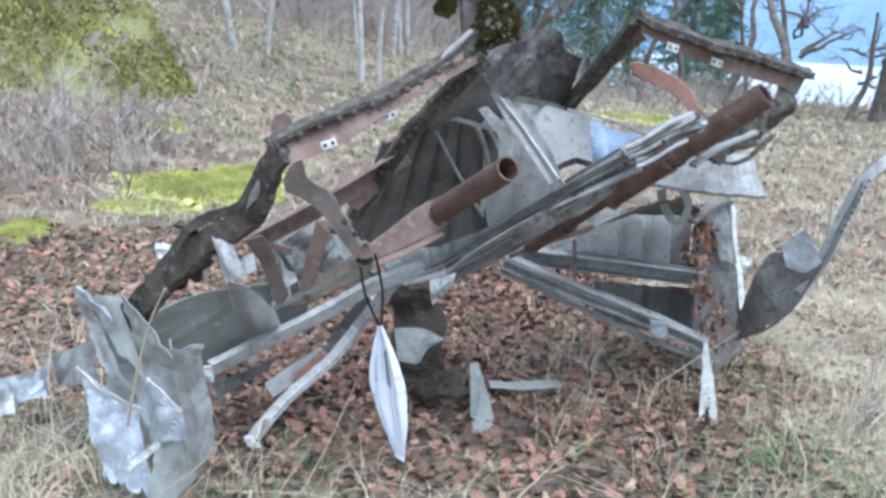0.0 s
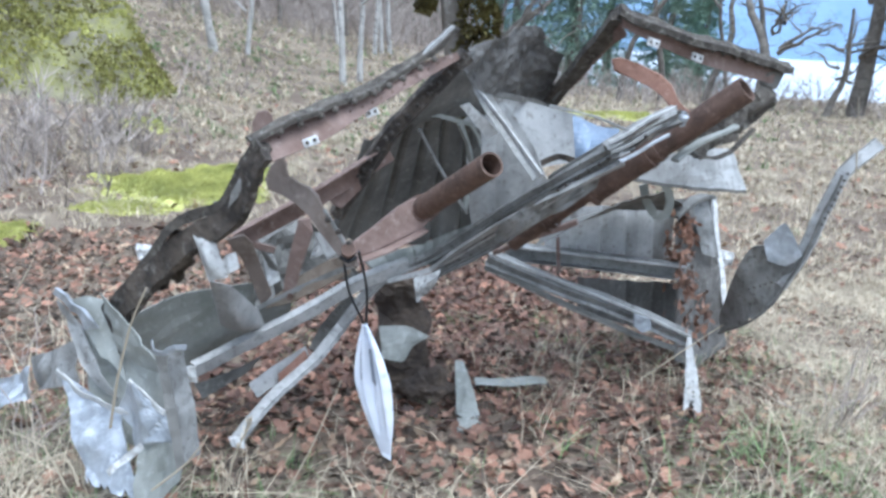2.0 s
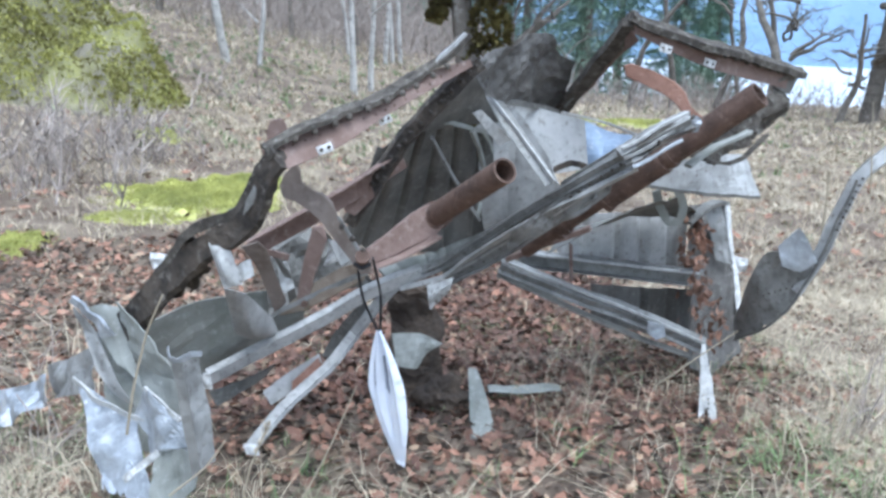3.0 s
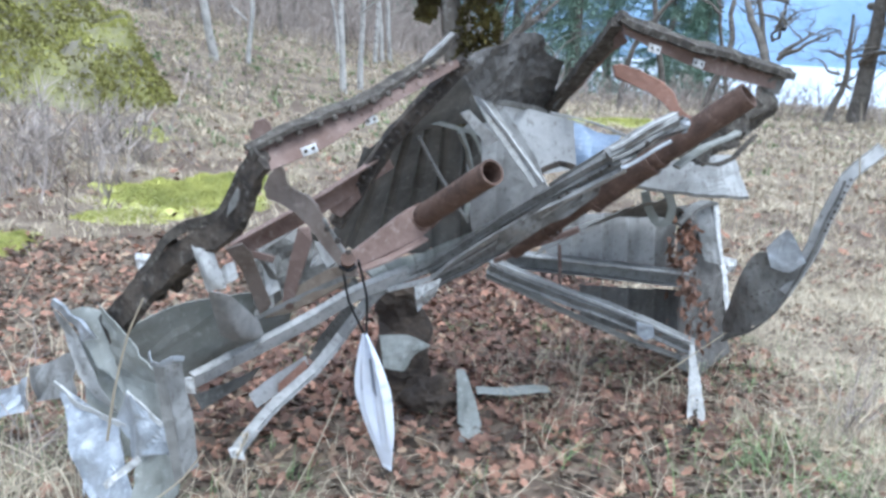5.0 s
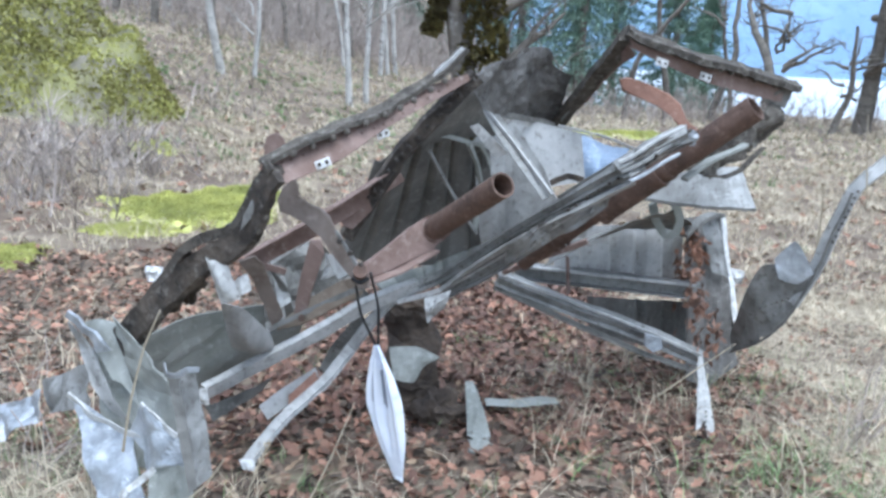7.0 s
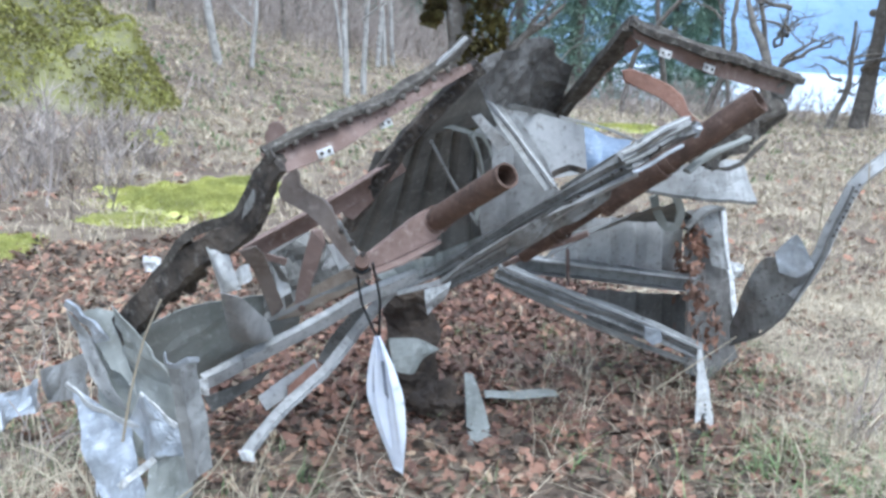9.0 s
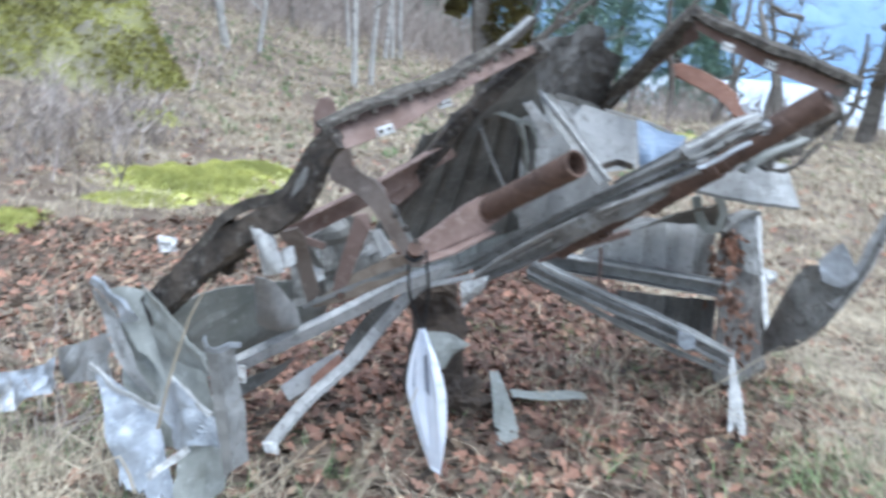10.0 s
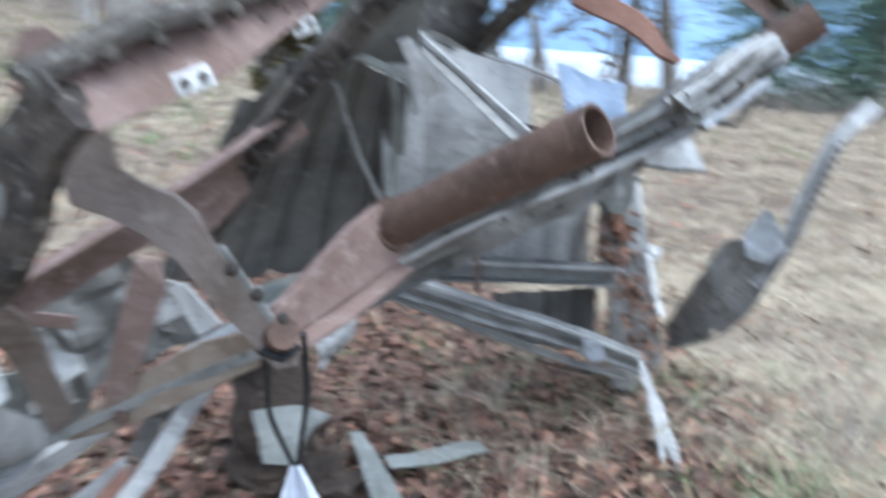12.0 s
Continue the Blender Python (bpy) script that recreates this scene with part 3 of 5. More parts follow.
# Added sheet, mostly out of sight, that keeps light off the ground below.
part("added_rear_skin", sheet([(0.415, 2.900, 0.594), (0.634, 2.860, 0.753), (0.887, 2.880, 0.851)], [(0.578, 3.260, 0.633), (0.912, 3.420, 0.650), (1.260, 3.580, 0.610)], rows=8, t=0.003, crumple=0.02, freq=5, cols=20, seed=76), SHADE, wreck, "added dark skin over the rear bay, shading the ground")
part("post_skin", sheet([(1.218, 3.480, 0.675), (1.300, 3.500, 0.702)], [(1.283, 3.420, 0.461), (1.357, 3.400, 0.450)], rows=8, t=0.003, crumple=0.016, freq=9, cols=8, seed=77), ALU, wreck, "grey skin on the rear post")
rivets(spar_rail, [(0.372, 2.235, 0.955), (0.483, 2.130, 1.071), (0.583, 2.080, 1.157)], 9, 0.006, BLACK, (0, -0.9, 0.4), "spar_bolt", height=1.0)
rivets(spar_web, [(0.315, 2.360, 0.861), (0.450, 2.220, 0.969)], 6, 0.011, ALU, (0, -1, 0.1), "spar_boss", height=0.8)

# long rusted tube below the spar
long_from, long_to = Vector((0.242, 2.860, 0.546)), Vector((0.923, 2.320, 1.278))
long_dir = long_to - long_from
part("long_tube", hollow_tube(long_from.lerp(long_to, 0.48), long_to, 0.040, 0.006, dent=0.0015), TUBE, wreck, "long open-ended dark rusted tube")
part("inner_tube", hollow_tube(long_from.lerp(long_to, 0.12), long_from.lerp(long_to, 0.55), 0.028, 0.005, dent=0.001), TUBE, wreck)
for share, grow in ((0.68, 0.010), (0.71, 0.006), (0.30, -0.004), (0.27, -0.006), (0.47, 0.011)):
    part("tube_band", ring_collar(long_from.lerp(long_to, share), long_dir, 0.040, 0.018, grow), TUBE, wreck)
part("tube_sleeve", hollow_tube(long_from.lerp(long_to, 0.47), long_from.lerp(long_to, 0.67), 0.047, 0.006, dent=0.003), TUBE, wreck)
part("under_angle", sweep([(0.550, 2.750, 0.744), (0.398, 2.800, 0.662), (0.260, 2.850, 0.579)], box_profile(0.03, 0.02), wobble=0.003), RUST, wreck)

# rails that run down to one side
part("side_rail", sweep([(-0.729, 2.300, 0.284), (-0.629, 2.400, 0.317), (-0.407, 2.540, 0.407), (-0.237, 2.600, 0.504), (-0.061, 2.690, 0.559)], channel_profile(0.03, 0.048, 0.005, -1), up=(0, -0.3, 1), wobble=0.003), PALE, wreck, "long pale aluminium rail with crushed end")
part("rail_end", sheet([(-0.569, 1.700, 0.586), (-0.540, 1.700, 0.586)], [(-0.577, 1.700, 0.545), (-0.542, 1.720, 0.545)], rows=5, t=0.003, crumple=0.016, freq=22, cols=6, seed=4, ragged=0.5), WHITE, wreck)
part("side_rail", sweep([(-0.585, 2.240, 0.077), (-0.542, 2.300, 0.127), (-0.491, 2.440, 0.157), (-0.396, 2.600, 0.201), (-0.303, 2.690, 0.308), (-0.221, 2.680, 0.434), (-0.157, 2.670, 0.514)], hat_profile(0.024, 0.016, 0.010, 0.003), up=(0.3, -0.6, 0.7), wobble=0.003), PALE, wreck, "bent pale aluminium strut")
hole_strip = part("perforated_strip", sweep([(-0.265, 2.720, 0.419), (-0.370, 2.740, 0.275), (-0.410, 2.720, 0.191)], box_profile(0.045, 0.003), up=(0, -1, 0.3)), SHADE, wreck, "dark perforated strip")
rivets(hole_strip, [(-0.280, 2.700, 0.425), (-0.379, 2.720, 0.271)], 8, 0.005, BLACK, (0, -1, 0.3), "strip_hole", height=0.4)
part("rail_tip", sheet([(-0.601, 2.200, 0.112), (-0.554, 2.200, 0.113)], [(-0.585, 2.180, 0.089), (-0.541, 2.180, 0.082)], rows=4, t=0.003, crumple=0.015, freq=25, cols=6), WHITE, wreck)
part("blue_grey_panel", sheet([(-0.608, 2.500, 0.149), (-0.536, 2.580, 0.186), (-0.431, 2.660, 0.237)], [(-0.572, 2.480, 0.108), (-0.501, 2.560, 0.139), (-0.419, 2.640, 0.206)], rows=6, t=0.003, crumple=0.006, cols=14), PALEGREY, wreck, "pale painted panel strip")
part("rust_patch", sheet([(-0.508, 2.540, 0.175), (-0.428, 2.620, 0.237)], [(-0.504, 2.520, 0.136), (-0.407, 2.620, 0.193)], rows=4, t=0.003, crumple=0.010, freq=16, cols=8, seed=80, ragged=0.5), ORANGE, wreck, "orange rusted torn patch")

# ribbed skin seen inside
part("ribbed_skin", sheet([(-0.192, 2.280, 1.059), (-0.093, 2.300, 1.139), (0.011, 2.450, 1.130), (0.166, 2.620, 1.080)], [(-0.330, 2.550, 0.679), (-0.166, 2.750, 0.617), (0.021, 2.800, 0.619), (0.224, 2.780, 0.716)], rows=16, t=0.002, crumple=0.008, freq=5, ribs=6, rib_depth=0.022, belly=(0, 0.06, 0)), SHADE, wreck, "dark grey ribbed inner skin")
part("skin_edge", sweep([(-0.096, 2.280, 1.144), (0.008, 2.380, 1.144), (0.122, 2.500, 1.105), (0.162, 2.550, 1.033)], box_profile(0.006, 0.014), wobble=0.004), PRIMER, wreck, "curled pale skin edge")
part("pale_skin", sheet([(0.102, 2.620, 1.110), (0.233, 2.720, 1.171), (0.341, 2.600, 1.035), (0.368, 2.400, 0.958)], [(0.161, 2.750, 0.680), (0.218, 2.720, 0.720), (0.280, 2.600, 0.792), (0.362, 2.400, 0.913)], rows=12, t=0.002, crumple=0.008, freq=7, seed=12), PALEGREY, wreck, "faded grey painted skin panel")
part("skin_stiffener", sweep([(0.082, 2.450, 1.118), (0.136, 2.600, 0.972), (0.125, 2.600, 0.797)], box_profile(0.012, 0.02), wobble=0.004), PRIMER, wreck)
part("skin_stiffener", sweep([(-0.042, 2.350, 1.100), (0.038, 2.500, 0.948), (0.133, 2.580, 0.792)], box_profile(0.008, 0.012), wobble=0.003), ALU, wreck)
part("lower_skin", sheet([(-0.247, 2.750, 0.562), (-0.021, 2.800, 0.618), (0.180, 2.750, 0.723)], [(-0.183, 2.720, 0.508), (0.002, 2.760, 0.543), (0.161, 2.720, 0.645)], rows=6, t=0.002, crumple=0.01, freq=8, ribs=5, rib_depth=0.01, seed=14), PRIMER, wreck)
part("roof_skin", sheet([(-0.034, 2.160, 1.252), (0.065, 2.200, 1.316)], [(-0.084, 2.300, 1.121), (0.175, 2.600, 1.132)], rows=8, t=0.002, crumple=0.01, seed=21), SHADE, wreck)

# dark crumpled skin at the top
part("crumpled_skin", sheet([(0.069, 2.330, 1.312), (0.152, 2.500, 1.371), (0.216, 2.600, 1.380), (0.282, 2.700, 1.418), (0.360, 2.800, 1.422), (0.407, 2.850, 1.354), (0.470, 2.880, 1.330)], [(0.082, 2.400, 1.241), (0.161, 2.600, 1.205), (0.245, 2.750, 1.184), (0.316, 2.900, 1.163), (0.374, 3.000, 1.142), (0.415, 3.050, 1.133), (0.436, 3.050, 1.140)], rows=16, t=0.002, crumple=0.03, freq=9, cols=40, seed=6), SCORCH, wreck, "blackened crumpled skin with scorched edge")
part("skin_fold", sweep([(0.163, 2.620, 1.204), (0.302, 2.800, 1.176), (0.428, 3.000, 1.138)], box_profile(0.01, 0.02), wobble=0.006), SHADE, wreck)

# bright straps that cross the opening
part("cross_strap", sheet([(0.088, 2.700, 1.243), (0.151, 2.720, 1.248)], [(0.301, 2.240, 0.985), (0.336, 2.240, 1.000)], rows=12, t=0.003, crumple=0.003, cols=5), ALU, wreck, "straight bright aluminium strap")
part("strap_edge", sweep([(0.113, 2.680, 1.248), (0.232, 2.450, 1.114), (0.324, 2.220, 1.003)], box_profile(0.008, 0.012)), PALE, wreck)
part("cross_strap", sheet([(0.080, 2.400, 1.174), (0.108, 2.420, 1.184)], [(0.182, 2.540, 1.057), (0.220, 2.560, 1.078)], rows=6, t=0.003, crumple=0.004, cols=5), WHITE, wreck, "short white torn strap")

# upper frame on the other side
part("tall_frame_web", sheet([(0.485, 3.020, 1.187), (0.530, 2.760, 1.323), (0.565, 2.490, 1.444)], [(0.528, 3.020, 1.202), (0.573, 2.760, 1.337), (0.589, 2.490, 1.416)], rows=4, t=0.004, crumple=0.005, cols=20), RUST, wreck, "rusted inner web")
part("tall_frame", sweep([(0.434, 3.080, 1.144), (0.512, 2.770, 1.339), (0.556, 2.490, 1.486)], [(-0.026, -0.036), (0.030, -0.036), (0.030, -0.012), (0.010, -0.008), (0.006, 0.016), (-0.026, 0.018)], wobble=0.007, step=0.025), LICHEN, wreck, "blackened upright frame leg")
part("tall_frame_strip", sweep([(0.448, 2.980, 1.175), (0.519, 2.800, 1.317), (0.554, 2.600, 1.417)], box_profile(0.008, 0.03), wobble=0.006, step=0.03), ALU, wreck)
part("top_frame_web", sheet([(0.564, 2.475, 1.469), (0.823, 2.530, 1.395), (1.235, 2.800, 1.320)], [(0.571, 2.475, 1.433), (0.821, 2.530, 1.343), (1.209, 2.780, 1.273)], rows=4, t=0.004, crumple=0.003, cols=24), RUST, wreck, "pinkish rusted top web")
top_frame = part("top_frame", sweep([(0.553, 2.480, 1.488), (0.680, 2.495, 1.447), (0.817, 2.520, 1.412), (0.997, 2.640, 1.383), (1.243, 2.800, 1.339)], [(-0.024, -0.024), (0.030, -0.024), (0.032, -0.004), (0.014, 0.004), (0.0, 0.016), (-0.024, 0.012)], wobble=0.010, step=0.02), LICHEN, wreck, "blackened lipped top flange")
rivets(top_frame, [(0.616, 2.460, 1.454), (0.861, 2.530, 1.386), (1.180, 2.750, 1.331)], 12, 0.010, LICHEN, (0.1, -0.9, -0.3), "flange_knob", height=1.2)
part("frame_tip", plate([(1.158, 2.740, 1.315), (1.248, 2.800, 1.343), (1.211, 2.780, 1.257), (1.129, 2.740, 1.280)], 0.006), SHADE, wreck)

# torn skin behind the long tube
part("torn_skin", sheet([(0.811, 2.500, 1.058), (0.973, 2.600, 1.176), (1.212, 2.760, 1.300)], [(0.888, 2.520, 1.029), (1.076, 2.660, 1.097), (1.232, 2.780, 1.209)], rows=10, t=0.003, crumple=0.035, freq=9, cols=26, seed=8, ragged=0.3, sharp=True), LICHEN, wreck, "dark torn skin strip")
part("torn_skin_edge", sweep([(0.782, 2.440, 1.037), (0.876, 2.500, 1.095), (1.013, 2.580, 1.141)], box_profile(0.03, 0.012), wobble=0.006), PRIMER, wreck, "curled tan-grey skin edge")
part("torn_skin_edge", sweep([(0.864, 2.500, 1.046), (0.947, 2.560, 1.030), (1.020, 2.620, 1.051), (1.118, 2.680, 1.130)], box_profile(0.02, 0.008), wobble=0.01), LICHEN, wreck)
part("rear_plate", sheet([(0.745, 2.720, 0.968), (0.947, 2.850, 1.016), (1.242, 3.150, 0.992)], [(0.725, 2.700, 0.918), (0.975, 2.850, 0.877), (1.296, 3.100, 0.830)], rows=10, t=0.003, crumple=0.02, freq=6, seed=10), PALEGREY, wreck, "curved pale grey torn plate")
part("plate_lip", sweep([(0.722, 2.690, 0.920), (0.971, 2.840, 0.875), (1.297, 3.100, 0.825)], box_profile(0.008, 0.012), wobble=0.005), SHADE, wreck)
part("handle_arm", plate([(0.636, 2.880, 1.325), (0.666, 2.880, 1.334), (0.733, 2.850, 1.315), (0.808, 2.810, 1.282), (0.841, 2.780, 1.250), (0.853, 2.750, 1.202), (0.898, 2.720, 1.168), (0.884, 2.720, 1.156), (0.834, 2.750, 1.177), (0.809, 2.780, 1.217), (0.771, 2.820, 1.243), (0.715, 2.850, 1.262), (0.651, 2.880, 1.285)], 0.022, 0.005), ORANGE, wreck, "curved orange-rusted lever")

# box of pale plates behind the spar
part("rear_box_panel", sheet([(0.202, 2.820, 1.191), (0.560, 2.900, 1.114)], [(0.390, 2.800, 0.927), (0.566, 2.860, 0.954)], rows=10, t=0.003, crumple=0.006, freq=6, seed=15), PALEGREY, wreck, "scuffed pale grey skin panel")
part("rear_box_edge", sweep([(0.428, 2.880, 1.148), (0.599, 2.930, 1.114), (0.741, 2.980, 1.065)], box_profile(0.015, 0.01), wobble=0.003), PALE, wreck)
part("blue_panel", sheet([(0.446, 2.500, 1.160), (0.607, 2.500, 1.108)], [(0.460, 2.440, 1.017), (0.542, 2.360, 1.071)], rows=8, t=0.003, crumple=0.012, freq=7, seed=17, sharp=True), BLUEGREY, wreck, "blue-grey painted torn panel")
part("box_bracket", sweep([(0.373, 2.600, 0.976), (0.432, 2.620, 1.001), (0.491, 2.620, 0.991)], box_profile(0.012, 0.02), wobble=0.004), BLACK, wreck)

# rear panel, struts and cross beam
part("rear_ribbed_panel", sheet([(0.528, 3.250, 0.680), (0.823, 3.400, 0.666), (1.191, 3.600, 0.621)], [(0.534, 3.250, 0.433), (0.851, 3.400, 0.375), (1.228, 3.600, 0.303)], rows=10, t=0.003, crumple=0.012, freq=5, ribs=5, rib_depth=0.03, seed=18), PALEGREY, wreck, "pale grey ribbed rear panel")
# The shadow under the rear bay is put into this panel's grey.
part("rear_lower_panel", sheet([(0.700, 3.300, 0.356), (0.978, 3.450, 0.302), (1.243, 3.550, 0.276)], [(0.715, 3.300, 0.182), (1.001, 3.450, 0.076), (1.250, 3.500, 0.004)], rows=6, t=0.003, crumple=0.01, ribs=4, rib_depth=0.02), SHADE, wreck, "grey lower panel with shadow in its colour")
part("cross_beam", sweep([(0.341, 3.220, 0.492), (0.738, 3.280, 0.450), (1.179, 3.340, 0.402)], channel_profile(0.05, 0.075, 0.005, 1), up=(0, 0, 1), wobble=0.004), ALU, wreck, "grey channel cross beam")
part("beam_lip", sweep([(0.395, 3.180, 0.520), (0.727, 3.240, 0.479), (1.162, 3.300, 0.434)], box_profile(0.05, 0.012), wobble=0.003), PALE, wreck)
part("beam_tie", sweep([(0.554, 3.150, 0.574), (0.572, 3.150, 0.413)], box_profile(0.03, 0.012)), RUST, wreck)
part("diagonal_strut", sweep([(0.245, 3.000, 0.519), (0.545, 3.030, 0.402), (0.846, 3.060, 0.295), (1.153, 3.100, 0.164)], hat_profile(0.05, 0.03, 0.02, 0.005), up=(0, -0.6, 0.8), wobble=0.004), ALU, wreck, "long grey diagonal strut")
part("strut_edge", sweep([(0.251, 2.960, 0.545), (0.535, 2.990, 0.439), (0.832, 3.020, 0.327), (1.147, 3.060, 0.190)], box_profile(0.012, 0.012), wobble=0.003), PALE, wreck)
part("strut_edge", sweep([(0.234, 2.980, 0.477), (0.545, 3.000, 0.339), (0.896, 3.030, 0.192), (1.103, 3.080, 0.114)], angle_profile(0.025, 0.02, 0.004), wobble=0.003), SHADE, wreck)
part("strut_bracket", plate([(0.869, 2.980, 0.310), (0.941, 2.980, 0.295), (0.948, 2.970, 0.249), (0.910, 2.970, 0.231), (0.875, 2.980, 0.256)], 0.01), BRIGHT, wreck, "small bright bracket")
part("hook", sweep([(0.824, 2.930, 0.864), (0.852, 2.950, 0.794), (0.895, 2.950, 0.737), (0.935, 2.950, 0.744), (0.944, 2.950, 0.804), (0.914, 2.950, 0.865)], box_profile(0.034, 0.008), up=(0, -1, 0), step=0.02), PRIMER, wreck, "bent grey hook")
part("hook", sweep([(1.087, 3.300, 0.652), (1.202, 3.400, 0.723), (1.304, 3.500, 0.719)], box_profile(0.05, 0.02), wobble=0.01), SHADE, wreck)
part("side_post", sheet([(1.166, 3.550, 0.686), (1.269, 3.580, 0.699), (1.364, 3.600, 0.701)], [(1.155, 3.200, 0.015), (1.270, 3.250, -0.032), (1.413, 3.300, 0.061)], rows=16, t=0.006, crumple=0.03, freq=7, seed=22), SCORCH, wreck, "dark crumpled side skin")
part("post_edge", sweep([(1.341, 3.550, 0.707), (1.366, 3.500, 0.518), (1.393, 3.420, 0.322), (1.406, 3.350, 0.222)], box_profile(0.028, 0.012), wobble=0.008, step=0.03), WHITE, wreck, "pale chipped post edge")
part("post_shred", sheet([(1.392, 3.500, 0.464), (1.461, 3.500, 0.452)], [(1.411, 3.500, 0.381), (1.457, 3.500, 0.388)], rows=4, crumple=0.03, freq=20, cols=6), WHITE, wreck)
part("foot_strip", sheet([(1.131, 3.050, 0.194), (1.150, 3.050, 0.195)], [(1.022, 2.660, -0.025), (1.117, 2.720, -0.007)], rows=14, t=0.003, crumple=0.014, freq=16, cols=8, ragged=0.8, seed=50), PALE, wreck, "pale perforated foot strip")
bent_rail = part("bent_rail", sweep([(1.414, 2.900, 0.491), (1.459, 2.880, 0.602), (1.496, 2.860, 0.755), (1.550, 2.840, 0.967), (1.650, 2.820, 1.087)], [(-0.026, -0.002), (0.026, -0.002), (0.026, 0.012), (0.022, 0.012), (0.022, 0.002), (-0.022, 0.002), (-0.026, 0.008)], up=(-0.6, -0.7, 0.4), wobble=0.007, step=0.03), PALEGREY, wreck, "bent grey perforated rail")
part("rail_edge", sweep([(1.302, 3.140, 0.183), (1.344, 2.940, 0.320), (1.406, 2.890, 0.442), (1.451, 2.860, 0.592), (1.494, 2.840, 0.771), (1.532, 2.820, 0.959)], box_profile(0.012, 0.01), wobble=0.006, step=0.03), SHADE, wreck)
part("rail_skin", sheet([(1.313, 3.200, 0.234), (1.259, 2.980, 0.509), (1.288, 2.920, 0.639), (1.434, 2.880, 0.645)], [(1.311, 3.160, 0.170), (1.364, 2.970, 0.306), (1.420, 2.910, 0.431), (1.462, 2.880, 0.586)], rows=10, crumple=0.014, freq=9, cols=18, seed=25, ragged=0.2), ALU, wreck, "dark grey torn rail skin")
part("rail_tab", sheet([(1.304, 2.870, 0.676), (1.370, 2.860, 0.755), (1.428, 2.850, 0.675)], [(1.331, 2.870, 0.600), (1.401, 2.860, 0.584), (1.454, 2.850, 0.631)], rows=8, crumple=0.006, freq=9, cols=14, seed=26), BRIGHT, wreck, "bright grey folded tab")
rivets(bent_rail, [(1.487, 2.820, 0.753), (1.543, 2.800, 0.979)], 9, 0.006, BLACK, (-0.6, -0.7, 0.4), "rail_hole", height=0.4)

# grey skin and torn bright sheets where the wing meets the ground
part("floor_skin", sheet([(-0.969, 2.250, 0.451), (-0.787, 2.350, 0.528), (-0.570, 2.500, 0.529), (-0.482, 2.660, 0.424)], [(-0.881, 2.420, 0.190), (-0.765, 2.480, 0.205), (-0.651, 2.580, 0.247), (-0.507, 2.680, 0.318)], rows=12, t=0.003, crumple=0.015, freq=5, seed=30), PRIMER, wreck, "faded grey-green skin")
part("skin_tab", sheet([(-0.618, 2.100, 0.670), (-0.576, 2.200, 0.614), (-0.548, 2.420, 0.460)], [(-0.678, 2.420, 0.400), (-0.627, 2.460, 0.362), (-0.547, 2.520, 0.355)], rows=12, t=0.003, crumple=0.006, belly=(0.01, -0.07, -0.01), seed=31), PALEGREY, wreck, "curled pale grey skin tab")
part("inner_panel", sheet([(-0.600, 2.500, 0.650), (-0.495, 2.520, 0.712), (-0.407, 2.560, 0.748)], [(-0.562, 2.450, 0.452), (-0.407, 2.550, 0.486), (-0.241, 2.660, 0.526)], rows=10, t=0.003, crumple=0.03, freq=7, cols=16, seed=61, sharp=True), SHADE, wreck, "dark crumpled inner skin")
part("inner_flap", sheet([(-0.336, 2.200, 0.800), (-0.274, 2.180, 0.782)], [(-0.344, 2.220, 0.718), (-0.295, 2.200, 0.739)], rows=5, t=0.003, crumple=0.02, freq=14, cols=6, seed=62), PALE, wreck, "torn pale flap")
part("inner_flap", sheet([(-0.510, 2.300, 0.689), (-0.476, 2.300, 0.694)], [(-0.492, 2.300, 0.590), (-0.452, 2.300, 0.615)], rows=6, t=0.003, crumple=0.015, freq=12, cols=6, seed=63), PALEGREY, wreck)
part("inner_rib", sweep([(-0.516, 2.250, 0.756), (-0.477, 2.300, 0.654), (-0.466, 2.350, 0.536)], box_profile(0.03, 0.006), wobble=0.006), SHADE, wreck)
# Its dark grey carries the shadow below the rail.
part("under_skin", sheet([(-0.752, 2.360, 0.209), (-0.663, 2.440, 0.222), (-0.573, 2.560, 0.233)], [(-0.727, 2.360, 0.156), (-0.664, 2.440, 0.175), (-0.610, 2.560, 0.182)], rows=6, t=0.003, crumple=0.010, seed=32), SHADE, wreck)
part("torn_sheet", sheet([(-1.042, 2.060, 0.609), (-0.989, 2.020, 0.592), (-0.949, 2.000, 0.545)], [(-0.932, 1.950, 0.466), (-0.876, 1.920, 0.416), (-0.804, 1.880, 0.387)], rows=18, t=0.003, crumple=0.012, freq=5, cols=16, seed=33, sharp=True), ALU, wreck, "folded grey torn sheet")
part("torn_sheet", sheet([(-0.997, 2.040, 0.612), (-0.937, 2.020, 0.636), (-0.872, 2.000, 0.633)], [(-0.868, 1.930, 0.496), (-0.834, 1.920, 0.486), (-0.788, 1.900, 0.431)], rows=16, t=0.003, crumple=0.010, freq=5, cols=10, seed=79, sharp=True), PRIMER, wreck, "folded grey torn sheet")
part("torn_edge", sweep([(-0.937, 1.980, 0.594), (-0.915, 1.960, 0.567), (-0.882, 1.950, 0.582)], box_profile(0.008, 0.026), wobble=0.012, step=0.015), BRIGHT, wreck, "bright torn edge")
part("torn_sheet", sheet([(-0.871, 1.960, 0.666), (-0.862, 2.000, 0.498)], [(-0.652, 1.750, 0.584), (-0.628, 1.750, 0.526)], rows=10, t=0.003, crumple=0.03, freq=6, cols=12, seed=34), PRIMER, wreck)
